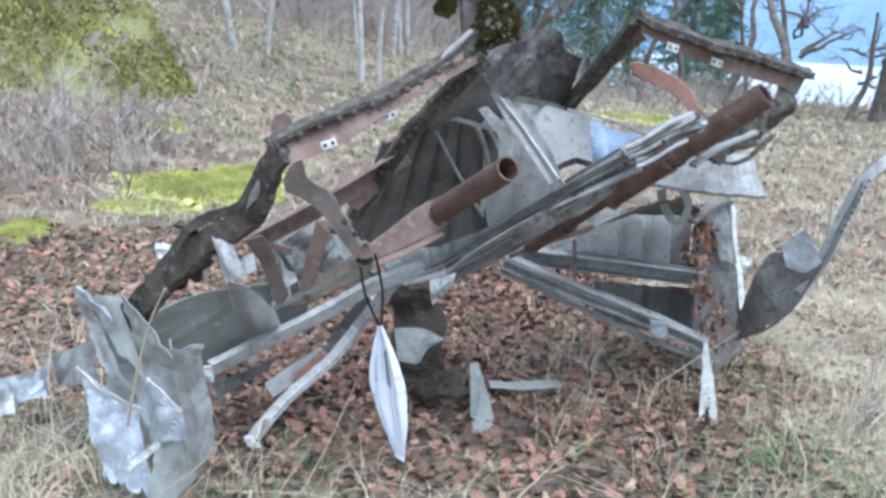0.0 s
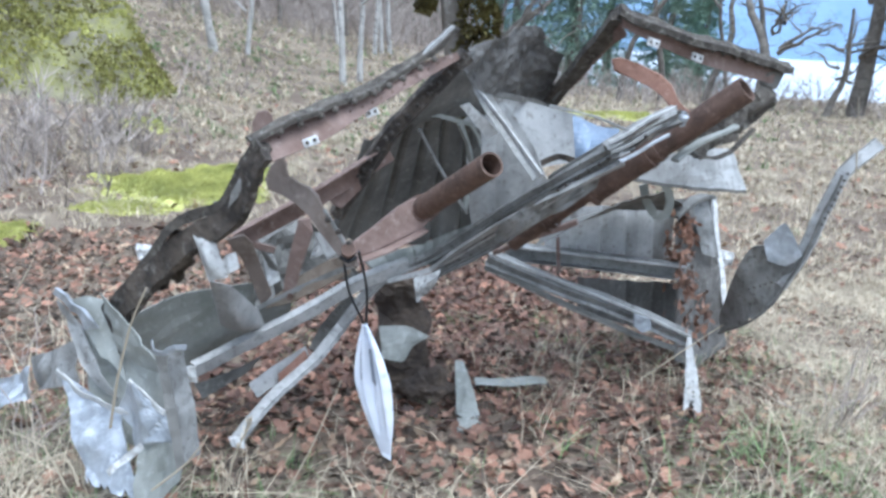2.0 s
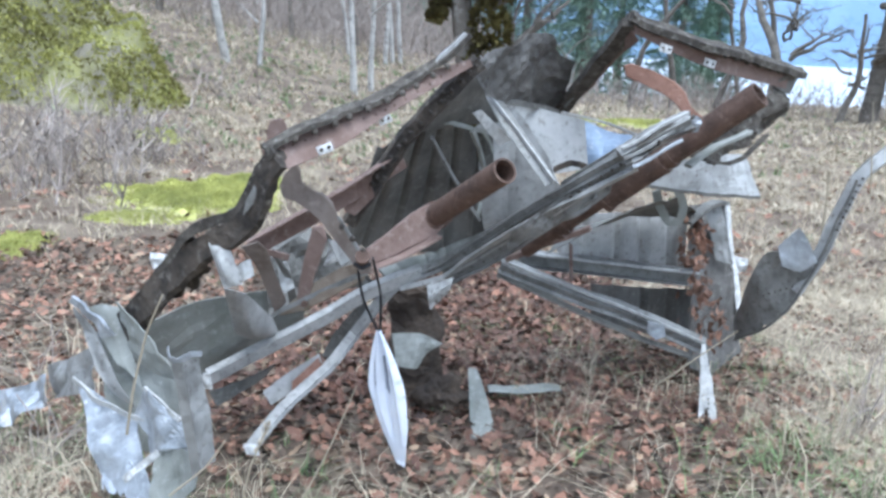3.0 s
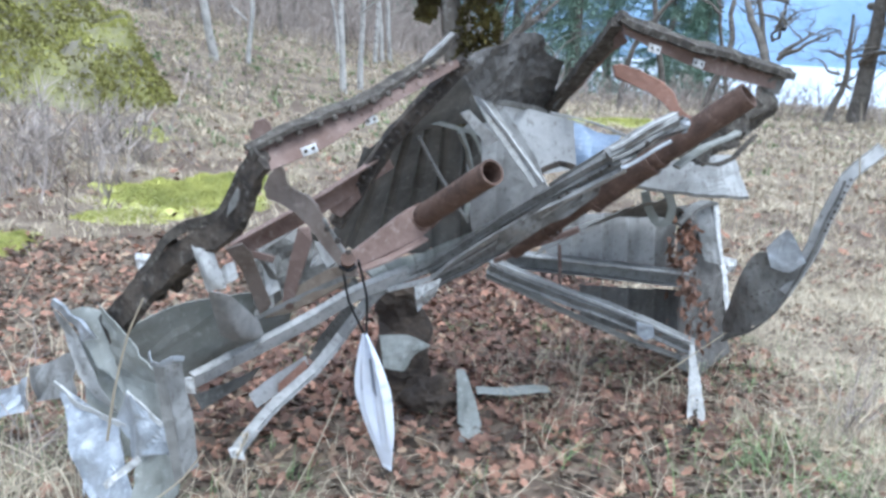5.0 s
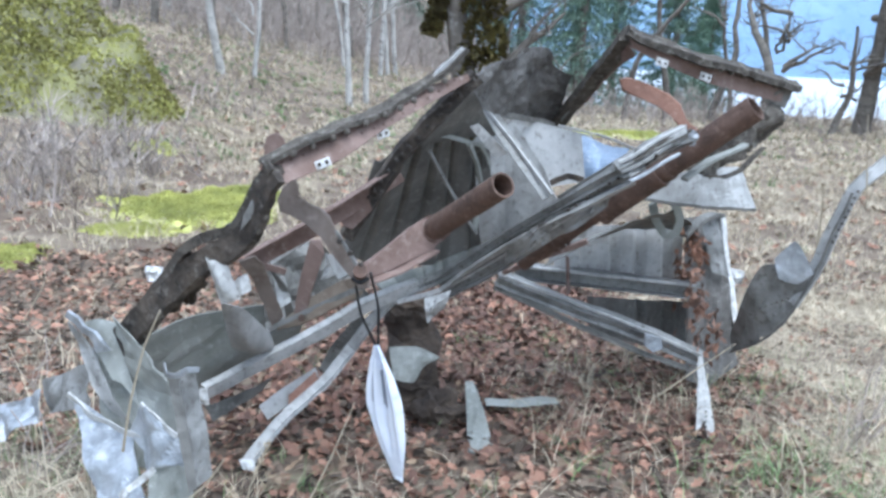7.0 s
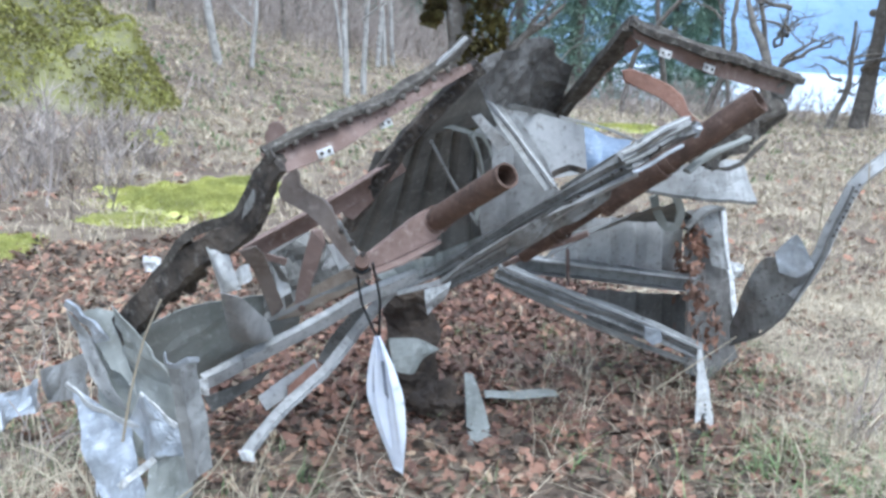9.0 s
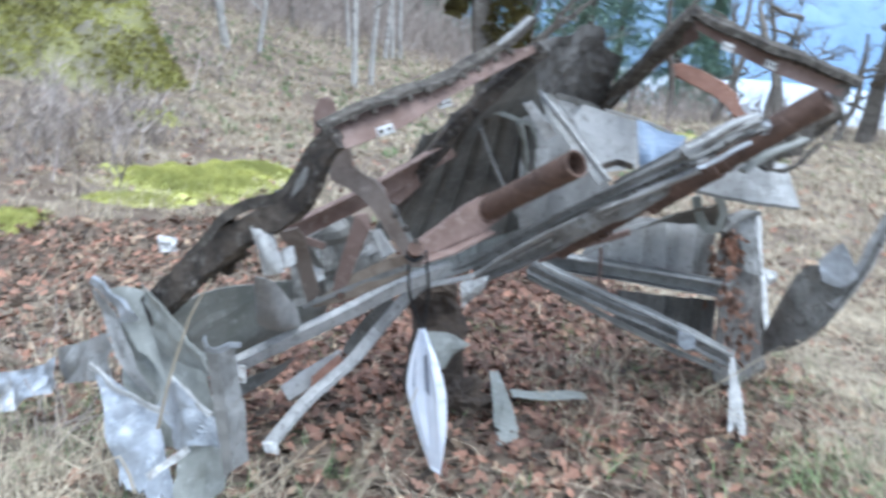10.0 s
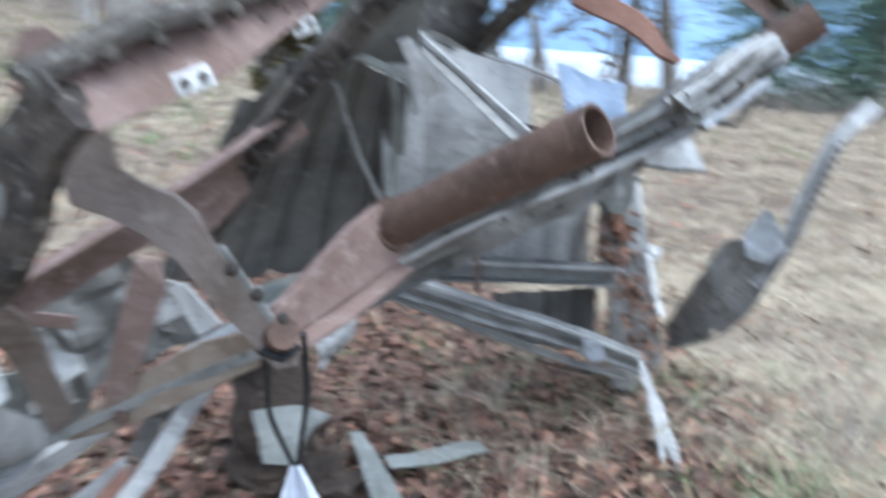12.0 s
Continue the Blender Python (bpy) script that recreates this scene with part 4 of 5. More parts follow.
part("torn_edge", sweep([(-1.024, 2.040, 0.642), (-0.966, 2.000, 0.602), (-0.913, 1.960, 0.595), (-0.892, 1.950, 0.575)], box_profile(0.01, 0.03), wobble=0.012, step=0.02), BRIGHT, wreck)
part("crushed_sheet", sheet([(-0.993, 1.950, 0.439), (-0.875, 1.880, 0.411), (-0.784, 1.820, 0.398)], [(-0.828, 1.700, 0.259), (-0.748, 1.660, 0.261), (-0.664, 1.620, 0.261)], rows=22, t=0.003, crumple=0.022, freq=5.0, cols=22, ragged=0.25, seed=35, sharp=True), BRIGHT, wreck, "crushed bright silver sheet metal")
part("crushed_sheet", sheet([(-0.775, 1.800, 0.417), (-0.718, 1.760, 0.519), (-0.616, 1.700, 0.455)], [(-0.689, 1.700, 0.366), (-0.639, 1.680, 0.396), (-0.575, 1.660, 0.396)], rows=14, t=0.003, crumple=0.018, freq=6, cols=12, seed=36, sharp=True), BRIGHT, wreck, "bright folded sheet")
part("crushed_sheet", sheet([(-0.685, 1.690, 0.372), (-0.608, 1.670, 0.403), (-0.561, 1.650, 0.402)], [(-0.674, 1.610, 0.260), (-0.616, 1.600, 0.278), (-0.553, 1.600, 0.342)], rows=10, t=0.003, crumple=0.016, freq=6, cols=12, seed=78, sharp=True), PRIMER, wreck, "grey-green crushed lower sheet")
part("crease_edge", sweep([(-0.988, 1.940, 0.444), (-0.922, 1.900, 0.407), (-0.805, 1.820, 0.405), (-0.737, 1.780, 0.413)], box_profile(0.006, 0.016), wobble=0.010, step=0.015), PALE, wreck, "bright folded crease")
part("crease_edge", sweep([(-0.717, 1.750, 0.521), (-0.677, 1.730, 0.497), (-0.612, 1.690, 0.465)], box_profile(0.006, 0.014), wobble=0.010, step=0.015), WHITE, wreck)
part("backing_sheet", sheet([(-0.993, 2.060, 0.536), (-0.857, 2.020, 0.525), (-0.704, 1.920, 0.510)], [(-0.843, 1.860, 0.297), (-0.715, 1.800, 0.306), (-0.579, 1.700, 0.315)], rows=14, t=0.003, crumple=0.018, freq=5, cols=18, seed=84, sharp=True), PRIMER, wreck, "dented grey sheet behind the torn strips")
part("torn_post", sheet([(-0.614, 1.640, 0.659), (-0.582, 1.630, 0.654)], [(-0.544, 1.550, 0.401), (-0.526, 1.560, 0.414)], rows=16, t=0.003, crumple=0.008, freq=9, cols=8, seed=37), SHADE, wreck, "upright torn strip with curled top")
part("torn_post", sheet([(-0.582, 1.630, 0.654), (-0.555, 1.680, 0.639)], [(-0.526, 1.560, 0.414), (-0.502, 1.600, 0.417)], rows=16, t=0.003, crumple=0.010, freq=9, cols=8, seed=38), ALU, wreck, "folded flank of the torn strip")
part("torn_curl", sweep([(-0.611, 1.620, 0.684), (-0.594, 1.600, 0.672), (-0.574, 1.600, 0.667), (-0.551, 1.600, 0.685), (-0.534, 1.620, 0.677)], box_profile(0.003, 0.013), wobble=0.010, step=0.01), BRIGHT, wreck)
part("bright_tear", sheet([(-0.725, 1.600, 0.360), (-0.630, 1.560, 0.460)], [(-0.709, 1.580, 0.358), (-0.619, 1.560, 0.449)], rows=3, crumple=0.012, freq=20, cols=10), WHITE, wreck)
part("side_sheet", sheet([(-1.231, 2.250, 0.333), (-1.023, 2.080, 0.470)], [(-1.206, 2.200, 0.242), (-0.977, 2.000, 0.372)], rows=10, t=0.003, crumple=0.02, freq=6, cols=16, seed=39, sharp=True), ALU, wreck, "crumpled grey sheet on the ground")
part("side_sheet", sheet([(-1.486, 2.350, 0.172), (-1.234, 2.250, 0.302)], [(-1.438, 2.250, 0.083), (-1.196, 2.180, 0.244)], rows=8, t=0.003, crumple=0.025, freq=7, cols=16, seed=81, sharp=True), BRIGHT, wreck, "crumpled bright sheet on the ground")

rivets(wreck, [(1.080, 2.760, 0.088), (1.058, 2.660, 0.007)], 6, 0.004, BLACK, (0, -0.6, 0.8), "strip_hole", height=0.4)
rivets(wreck, [(1.105, 2.760, 0.064), (1.126, 2.720, 0.012)], 4, 0.004, BLACK, (0, -0.6, 0.8), "strip_hole", height=0.4)
rivets(bent_rail, [(1.273, 2.880, 0.470), (1.390, 2.860, 0.526)], 6, 0.005, BLACK, (-0.3, -0.9, 0.3), "rail_hole", height=0.4)


def clinging_leaves():
    """Dead leaves caught on the side post."""
    gen = random.Random(8)
    verts, faces = [], []
    for c, s, n in (((1.126, 3.300, 0.538), 0.07, 60), ((1.153, 3.350, 0.604), 0.04, 25), ((1.157, 3.120, 0.286), 0.08, 60), ((1.116, 3.150, 0.402), 0.05, 30)):
        for _ in range(n):
            p = Vector(c) + Vector((gen.gauss(0, s * 0.6), gen.gauss(0, s * 0.4), gen.gauss(0, s)))
            e = Euler((gen.uniform(0, 6.28), gen.uniform(0, 6.28), gen.uniform(0, 6.28))).to_matrix()
            r = gen.uniform(0.018, 0.035)
            k = len(verts)
            for u, w, h in ((-1, 0, 0.2), (-0.2, 0.5, 0), (0.3, 0.25, 0.1), (1, 0, 0.3), (0.3, -0.3, 0.1), (-0.2, -0.5, 0)):
                verts.append(tuple(p + e @ Vector((u * r, w * r, h * r))))
            faces += [(k, k + 1, k + 5), (k + 1, k + 2, k + 4, k + 5), (k + 2, k + 3, k + 4)]
    tagged(raw_object("dead_leaves", verts, faces, LEAF), "dead brown leaves caught on the torn post", "leaves", kind="stuff")


clinging_leaves()

# ---- loose pieces ----
def scrap(name, label, bm, mat):
    o = new(name, link_mesh(name, bm, mat))
    tagged(o, label, "metal scrap", "loose scrap by the wreck")


scrap("metal_scrap", "thin grey pointed metal scrap lying on leaves", sheet([(0.141, 2.950, 0.082), (0.178, 2.950, 0.078)], [(0.141, 2.450, 0.013), (0.242, 2.480, 0.027)], rows=10, crumple=0.02, freq=9, cols=8, seed=40), PRIMER)
scrap("metal_scrap", "flat pale green-grey panel strip lying on leaves", sheet([(0.218, 2.850, 0.051), (0.511, 2.880, 0.053)], [(0.221, 2.780, 0.050), (0.512, 2.800, 0.061)], rows=5, crumple=0.01, cols=14, seed=41), PRIMER)
scrap("metal_scrap", "bent grey-green channel under the wreck", sheet([(-0.156, 2.600, 0.354), (-0.056, 2.600, 0.360), (0.024, 2.650, 0.303)], [(-0.142, 2.550, 0.251), (-0.062, 2.550, 0.242), (-0.038, 2.600, 0.285)], rows=8, crumple=0.03, freq=7, seed=42), PRIMER)
scrap("metal_scrap", "small white torn fitting under the spar", sheet([(-0.039, 2.500, 0.573), (0.051, 2.500, 0.609)], [(-0.025, 2.500, 0.487), (0.034, 2.500, 0.545)], rows=6, crumple=0.04, freq=14, cols=8, seed=43), PALE)
scrap("metal_scrap", "crumpled bright metal scrap lying in grass", sheet([(-1.984, 3.300, -0.210), (-1.804, 3.300, -0.164)], [(-1.892, 3.100, -0.326), (-1.691, 3.150, -0.240)], rows=8, crumple=0.05, freq=8, cols=14, seed=44, sharp=True), BRIGHT)
scrap("metal_scrap", "small white torn scrap standing among leaves", sheet([(-1.448, 3.700, 0.288), (-1.358, 3.700, 0.282)], [(-1.433, 3.680, 0.208), (-1.337, 3.680, 0.220)], rows=5, crumple=0.05, freq=10, cols=8, seed=45), WHITE)

# ---- hanging notice ----
notice = thing("paper_notice", "printed paper in clear sleeve hanging from wreck by black cords", "notice")
page_left = [(-0.159, 1.910, 0.639), (-0.171, 1.930, 0.552), (-0.173, 1.940, 0.458), (-0.131, 1.930, 0.321), (-0.092, 1.920, 0.232)]
page_right = [(-0.147, 1.905, 0.641), (-0.110, 1.890, 0.563), (-0.082, 1.880, 0.473), (-0.069, 1.880, 0.359), (-0.070, 1.890, 0.238)]


def folded_page(v0, v1, u0, u1, lift, t):
    """The sleeve between its two long edges, gathered in soft lengthwise folds; u runs down, v across."""
    left, right = spine(page_left, 0.01), spine(page_right, 0.01)
    rows, cols = 48, 22
    grid = []
    for a in range(rows + 1):
        u = u0 + (u1 - u0) * a / rows
        p, q = left[min(int(u * (len(left) - 1)), len(left) - 1)], right[min(int(u * (len(right) - 1)), len(right) - 1)]
        across = (q - p).normalized()
        out = across.cross(Vector((0, 0, 1))).normalized()
        ring = []
        for b in range(cols + 1):
            v = v0 + (v1 - v0) * b / cols
            fold = 0.010 * math.sin(v * 9.0 + 1.5 * u) + 0.006 * math.sin(v * 21 + 3.0 * u + 1) + 0.003 * noise.noise(Vector((v * 6, u * 4, 3)))
            ring.append(p.lerp(q, v) + out * (fold * math.sin(math.pi * min(1.0, 0.15 + u)) + lift))
        grid.append(ring)
    bm = bmesh.new()
    lays = [[[bm.verts.new(c + Vector((0, s * t / 2, 0))) for c in ring] for ring in grid] for s in (-1, 1)]
    for g in lays:
        for a in range(rows):
            for b in range(cols):
                bm.faces.new((g[a][b], g[a][b + 1], g[a + 1][b + 1], g[a + 1][b]))
    f, k = lays
    for a in range(rows):
        for b in (0, cols):
            bm.faces.new((f[a][b], f[a + 1][b], k[a + 1][b], k[a][b]))
    for b in range(cols):
        for a in (0, rows):
            bm.faces.new((f[a][b], f[a][b + 1], k[a][b + 1], k[a][b]))
    return bm


part("page", folded_page(0, 1, 0, 0.995, 0, 0.0012), PAPER, notice, "white page in a glossy plastic sleeve", True)
part("printed_block", folded_page(0.40, 0.62, 0.20, 0.45, 0.0025, 0.0006), INK, notice, "dark printed block")
for v0, v1, u0, u1 in ((0.20, 0.24, 0.24, 0.42), (0.74, 0.77, 0.28, 0.46)):
    part("print_line", folded_page(v0, v1, u0, u1, 0.0025, 0.0006), INK, notice)
part("cord", sweep([(-0.202, 1.800, 0.850), (-0.192, 1.860, 0.742), (-0.156, 1.910, 0.636)], round_profile(0.0035, 8), step=0.02), CORD, notice)
part("cord", sweep([(-0.164, 1.790, 0.872), (-0.148, 1.860, 0.757), (-0.150, 1.910, 0.636)], round_profile(0.0035, 8), step=0.02), CORD, notice)
part("cord_knot", sweep([(-0.209, 1.790, 0.855), (-0.187, 1.780, 0.848), (-0.170, 1.790, 0.857)], round_profile(0.005, 8), step=0.01), CORD, notice)


# ---- plants and leaf litter ----
rng = random.Random(4)


def lay(x, y):
    """The ground's height with its small bumps."""
    return ground_z(x, y) + 0.035 * noise.noise(Vector((x * 1.7, y * 1.7, 0))) + 0.012 * noise.noise(Vector((x * 7, y * 7, 0)))


def fade(x, y, xr, yr):
    """Lets a patch of cover thin out unevenly towards its rim."""
    rim = min(x - xr[0], xr[1] - x, y - yr[0], yr[1] - y)
    return max(0.0, min(1.0, rim / 1.3 + 0.5 * noise.noise(Vector((x * 1.1, y * 1.1, 77)))))


def stray(x, y):
    """Bends straight limits of the cover into ragged ones."""
    return x + 0.7 * noise.noise(Vector((x * 0.9, y * 0.9, 21))), y + 0.7 * noise.noise(Vector((x * 0.8, y * 0.8, 31)))


def leaf_litter(count, xr, yr, size, keep):
    """Curled lobed oak leaves, many to a mesh."""
    verts, faces = [], []
    for _ in range(count):
        x, y = rng.uniform(*xr), rng.uniform(*yr)
        if rng.random() > keep(*stray(x, y)) * fade(x, y, xr, yr):
            continue
        s = size * rng.uniform(0.6, 1.25)
        c = Vector((x, y, lay(x, y) + rng.uniform(0.004, 0.03)))
        e = Euler((rng.uniform(-0.7, 0.7), rng.uniform(-0.7, 0.7), rng.uniform(0, 6.28))).to_matrix()
        curl = rng.uniform(-0.5, 0.8)
        b = len(verts)
        outline = [(-1, 0), (-0.5, 0.42), (-0.3, 0.2), (0.1, 0.66), (0.3, 0.3), (0.65, 0.5), (1, 0)]
        for u, v in outline:
            verts.append(c + e @ Vector((u * s, v * s, curl * s * (u * u * 0.5 + abs(v) * 0.6))))
        for u, v in outline[1:-1]:
            verts.append(c + e @ Vector((u * s, -v * s, curl * s * (u * u * 0.5 + abs(v) * 0.6))))
        for u in (-0.4, 0.1, 0.6):
            verts.append(c + e @ Vector((u * s, 0, curl * s * u * u * 0.5)))
        m = b + 12
        up, lo = [b + k for k in range(7)], [b, b + 7, b + 8, b + 9, b + 10, b + 11, b + 6]
        for line in (up, lo):
            faces += [(line[0], line[1], m), (line[1], line[2], m), (line[2], line[3], m + 1, m), (line[3], line[4], m + 1), (line[4], line[5], m + 2, m + 1), (line[5], line[6], m + 2)]
    return [tuple(v) for v in verts], faces


def patch(x, y, k=0.8, seed=0.0):
    return noise.noise(Vector((x * k, y * k, seed)))


def leafy(x, y):
    """Leaves lie thick under and behind the wreck, thin out to the straw on the lake side."""
    w = 0.45 + 0.5 * patch(x, y, 0.9)
    if -1.2 < x < 1.5 and 1.9 < y < 5.2:
        w += 0.55
    if x < -0.9 and y > 2.3:
        w += 0.6 if y < 5.8 else -0.1
    if x > 1.4:
        w -= 0.12
    return max(0.02, min(1, w))


for n_leaf, size, mat, lab in ((21000, 0.028, LEAF, "curled orange-brown fallen oak leaves"), (23000, 0.026, DULLLEAF, "old dull brown leaves trodden into soil"), (5500, 0.026, TANLEAF, "pale tan dry leaves")):
    v, f = leaf_litter(n_leaf, (-5.0, 4.2), (0.2, 6.6), size, leafy)
    tagged(raw_object("leaf_litter", v, f, mat), lab, "leaves", kind="stuff")
# These darkened leaves paint the wreck's shade onto the ground beneath.
v, f = leaf_litter(15000, (-1.6, 2.0), (1.9, 6.2), 0.032, lambda x, y: 1.0 if -0.9 < x < 1.35 and 2.5 < y < 5.6 else 0.25)
tagged(raw_object("leaf_litter", v, f, SHADELEAF), "shade-darkened red-brown leaves lying thick under the wreck", "leaves", kind="stuff")
v, f = leaf_litter(700, (-1.2, 1.7), (1.35, 3.0), 0.042, lambda x, y: 0.7)
tagged(raw_object("leaf_litter", v, f, LEAF), "large orange-brown oak leaves on top", "leaves", kind="stuff")
for n_leaf, mat, lab in ((8500, LEAF, "brown fallen leaves over the clearing"), (4000, TANLEAF, "pale dry leaves over the clearing")):
    v, f = leaf_litter(n_leaf, (-11, 9), (4.4, 14), 0.05, leafy)
    tagged(raw_object("leaf_litter", v, f, mat), lab, "leaves", kind="stuff")


def blades(count, xr, yr, length, width, keep, lean=0.8, flat=0.0):
    """Bent grass blades in tufts, each a tapering strip."""
    verts, faces = [], []
    k = 0
    while k < count:
        x0, y0 = rng.uniform(*xr), rng.uniform(*yr)
        k += 1
        w0 = keep(*stray(x0, y0)) * fade(x0, y0, xr, yr)
        if rng.random() > w0:
            continue
        for _ in range(rng.randint(4, 9)):
            x, y = x0 + rng.gauss(0, 0.03), y0 + rng.gauss(0, 0.03)
            L, a = length * rng.uniform(0.5, 1.3), rng.uniform(0, 6.28)
            le = lean * rng.uniform(0.3, 1.4)
            d = Vector((math.cos(a), math.sin(a), 0))
            s = Vector((-d.y, d.x, 0)) * width * rng.uniform(0.7, 1.3)
            z = lay(x, y) - 0.005
            b = len(verts)
            for i in range(4):
                t = i / 3
                p = Vector((x, y, z)) + d * L * le * t * t + Vector((0, 0, L * (t - flat * t * t) * max(0.15, 1 - 0.5 * le * t)))
                q = s * (1 - t * 0.85)
                verts += [tuple(p - q), tuple(p + q)]
            faces += [(b + 2 * i, b + 2 * i + 1, b + 2 * i + 3, b + 2 * i + 2) for i in range(3)]
    return verts, faces


def straw_keep(x, y):
    w = 0.25 + 0.6 * patch(x, y, 0.7, 5)
    if x > 0.9:
        w += 0.55
    if -0.9 < x < 1.3 and 1.75 < y < 5.0:
        w -= 0.9
    if x < -0.8 and y > 5.8:
        w += 0.3
    if x < -0.9 and 2.3 < y < 5.8:
        w -= 0.6
    if y < 1.75:
        w += 0.25
    return max(0.01, min(1, w))


def green_keep(x, y):
    w = -0.12 + 0.8 * patch(x, y, 1.1, 9)
    if -0.7 < x < 1.0 and 2.1 < y < 4:
        w -= 0.4
    if y > 5:
        w -= 0.1
    return max(0.01, min(1, w))


for n_blades, xr, yr, ln, wd, keep, mat, lab in (
        (10000, (-4.6, 4.8), (-0.2, 5.8), 0.13, 0.0016, straw_keep, STRAW, "dry straw-coloured meadow grass"),
        (19000, (-10, 13), (3.4, 13.5), 0.15, 0.0045, lambda x, y: 0.04 if x < 1.4 and y < 5.6 else max(0.3, straw_keep(x, y)), STRAW, "dry meadow grass across the clearing"),
        (17000, (-20, 24), (10, 29), 0.20, 0.011, lambda x, y: 0.8, STRAW, "pale dry grass on the far meadow"),
        (5000, (-18, 12), (9, 26), 0.18, 0.012, lambda x, y: 0.5 if x < 3 else 0.15, GRASS, "dull green grass on the slope"),
        (15000, (-4.6, 5.0), (-0.2, 6.0), 0.20, 0.0014, lambda x, y: 0.04 if x < 1.4 and 2.1 < y else 0.25 + 0.7 * straw_keep(x, y), STRAW, "flattened dry straw among the leaves"),
        (15000, (-4.6, 4.8), (-0.2, 5.8), 0.10, 0.0018, green_keep, GRASS, "short green grass blades"),
        (1500, (-8, 9), (4.6, 11), 0.12, 0.004, green_keep, GRASS, "sparse green grass in the clearing")):
    v, f = blades(n_blades, xr, yr, ln, wd, keep, 1.6 if "flattened" in lab else 0.9, 0.8 if "flattened" in lab else 0.25)
    tagged(raw_object("grass", v, f, mat), lab, "grass", kind="stuff")


for corner_x, corner_y, n_blades in (((-3.2, 0.1), (0.3, 2.6), 3200), ((0.2, 3.6), (0.6, 3.8), 3000)):
    v, f = blades(n_blades, corner_x, corner_y, 0.25, 0.0014, lambda x, y: max(0, 0.35 + 0.9 * patch(x, y, 1.6, 3)), 0.9, 0.3)
    tagged(raw_object("grass", v, f, STRAW), "long bleached grass tussocks", "grass", kind="stuff")
    v, f = blades(n_blades, corner_x, corner_y, 0.17, 0.0022, lambda x, y: max(0, 0.22 + 1.0 * patch(x, y, 1.3, 13)), 0.9, 0.3)
    tagged(raw_object("grass", v, f, GRASS), "fresh green grass tufts", "grass", kind="stuff")


v, f = blades(420, (-2.6, 3.2), (0.7, 3.8), 0.42, 0.0018, lambda x, y: 0.05 if -0.7 < x < 1.1 and y > 1.7 else 0.6, 1.1, 0.4)
tagged(raw_object("grass", v, f, STRAW), "long single dry grass straws", "grass", kind="stuff")


def stalk(line, r, head=0.0, label="tall bent dry grass stalk", name="grass_stalk"):
    e = thing(name, label, "grass stalk", "dry stalks")
    part("stem", sweep(line, round_profile(r, 6), step=0.03, scales=(1.0, 0.5)), STRAW, e)
    if head:
        bm = bmesh.new()
        pts = spine(line, 0.01)
        tip = pts[-int(head / 0.01):]
        for i, p in enumerate(tip):
            for _ in range(9):
                d = Vector((rng.gauss(0, 1), rng.gauss(0, 1), rng.gauss(0.8, 0.6))).normalized()
                w = r * 5 * math.sin(math.pi * (i + 1) / (len(tip) + 1)) + 0.001
                q = p + d * w
                s = d.cross(Vector((0.3, 0.5, 0.8))).normalized() * 0.0012
                bm.faces.new([bm.verts.new(p - s), bm.verts.new(p + s), bm.verts.new(q + s * 0.4 + Vector((0, 0, 0.004))), bm.verts.new(q - s * 0.4 + Vector((0, 0, 0.004)))])
        part("seed_head", bm, STRAW, e, "feathery pale seed head")


stalk([(-0.664, 1.500, 0.532), (-0.633, 1.480, 0.658), (-0.591, 1.460, 0.789), (-0.547, 1.440, 0.879)], 0.0032)
stalk([(-0.388, 1.000, 0.722), (-0.326, 0.980, 0.785), (-0.288, 0.950, 0.846)], 0.002)
stalk([(-0.254, 1.350, 0.492), (-0.202, 1.370, 0.603), (-0.156, 1.400, 0.720)], 0.0018)
stalk([(-0.241, 0.850, 0.807), (-0.223, 0.830, 0.881), (-0.198, 0.820, 0.943)], 0.0016, 0.05)
stalk([(0.780, 2.450, 0.274), (0.892, 2.420, 0.393), (1.004, 2.400, 0.501)], 0.003)
stalk([(1.468, 2.600, 0.935), (1.414, 2.600, 1.256)], 0.003)
stalk([(1.633, 3.200, 0.604), (1.625, 3.200, 0.801), (1.612, 3.200, 0.933)], 0.005)
stalk([(1.177, 2.000, 0.333), (1.190, 2.000, 0.440), (1.236, 2.000, 0.613)], 0.002)
stalk([(1.163, 2.000, 0.315), (1.203, 2.000, 0.458), (1.289, 2.000, 0.520)], 0.002)
stalk([(1.253, 2.100, 0.261), (1.243, 2.100, 0.410), (1.363, 2.150, 0.482)], 0.002)
stalk([(-1.467, 2.600, 0.390), (-1.373, 2.600, 0.556), (-1.402, 2.600, 0.636)], 0.003)
stalk([(-0.670, 1.300, 0.519), (-0.703, 1.300, 0.601), (-0.769, 1.300, 0.634)], 0.0025)
stalk([(-0.594, 1.200, 0.588), (-0.617, 1.200, 0.652), (-0.695, 1.200, 0.608)], 0.0025)


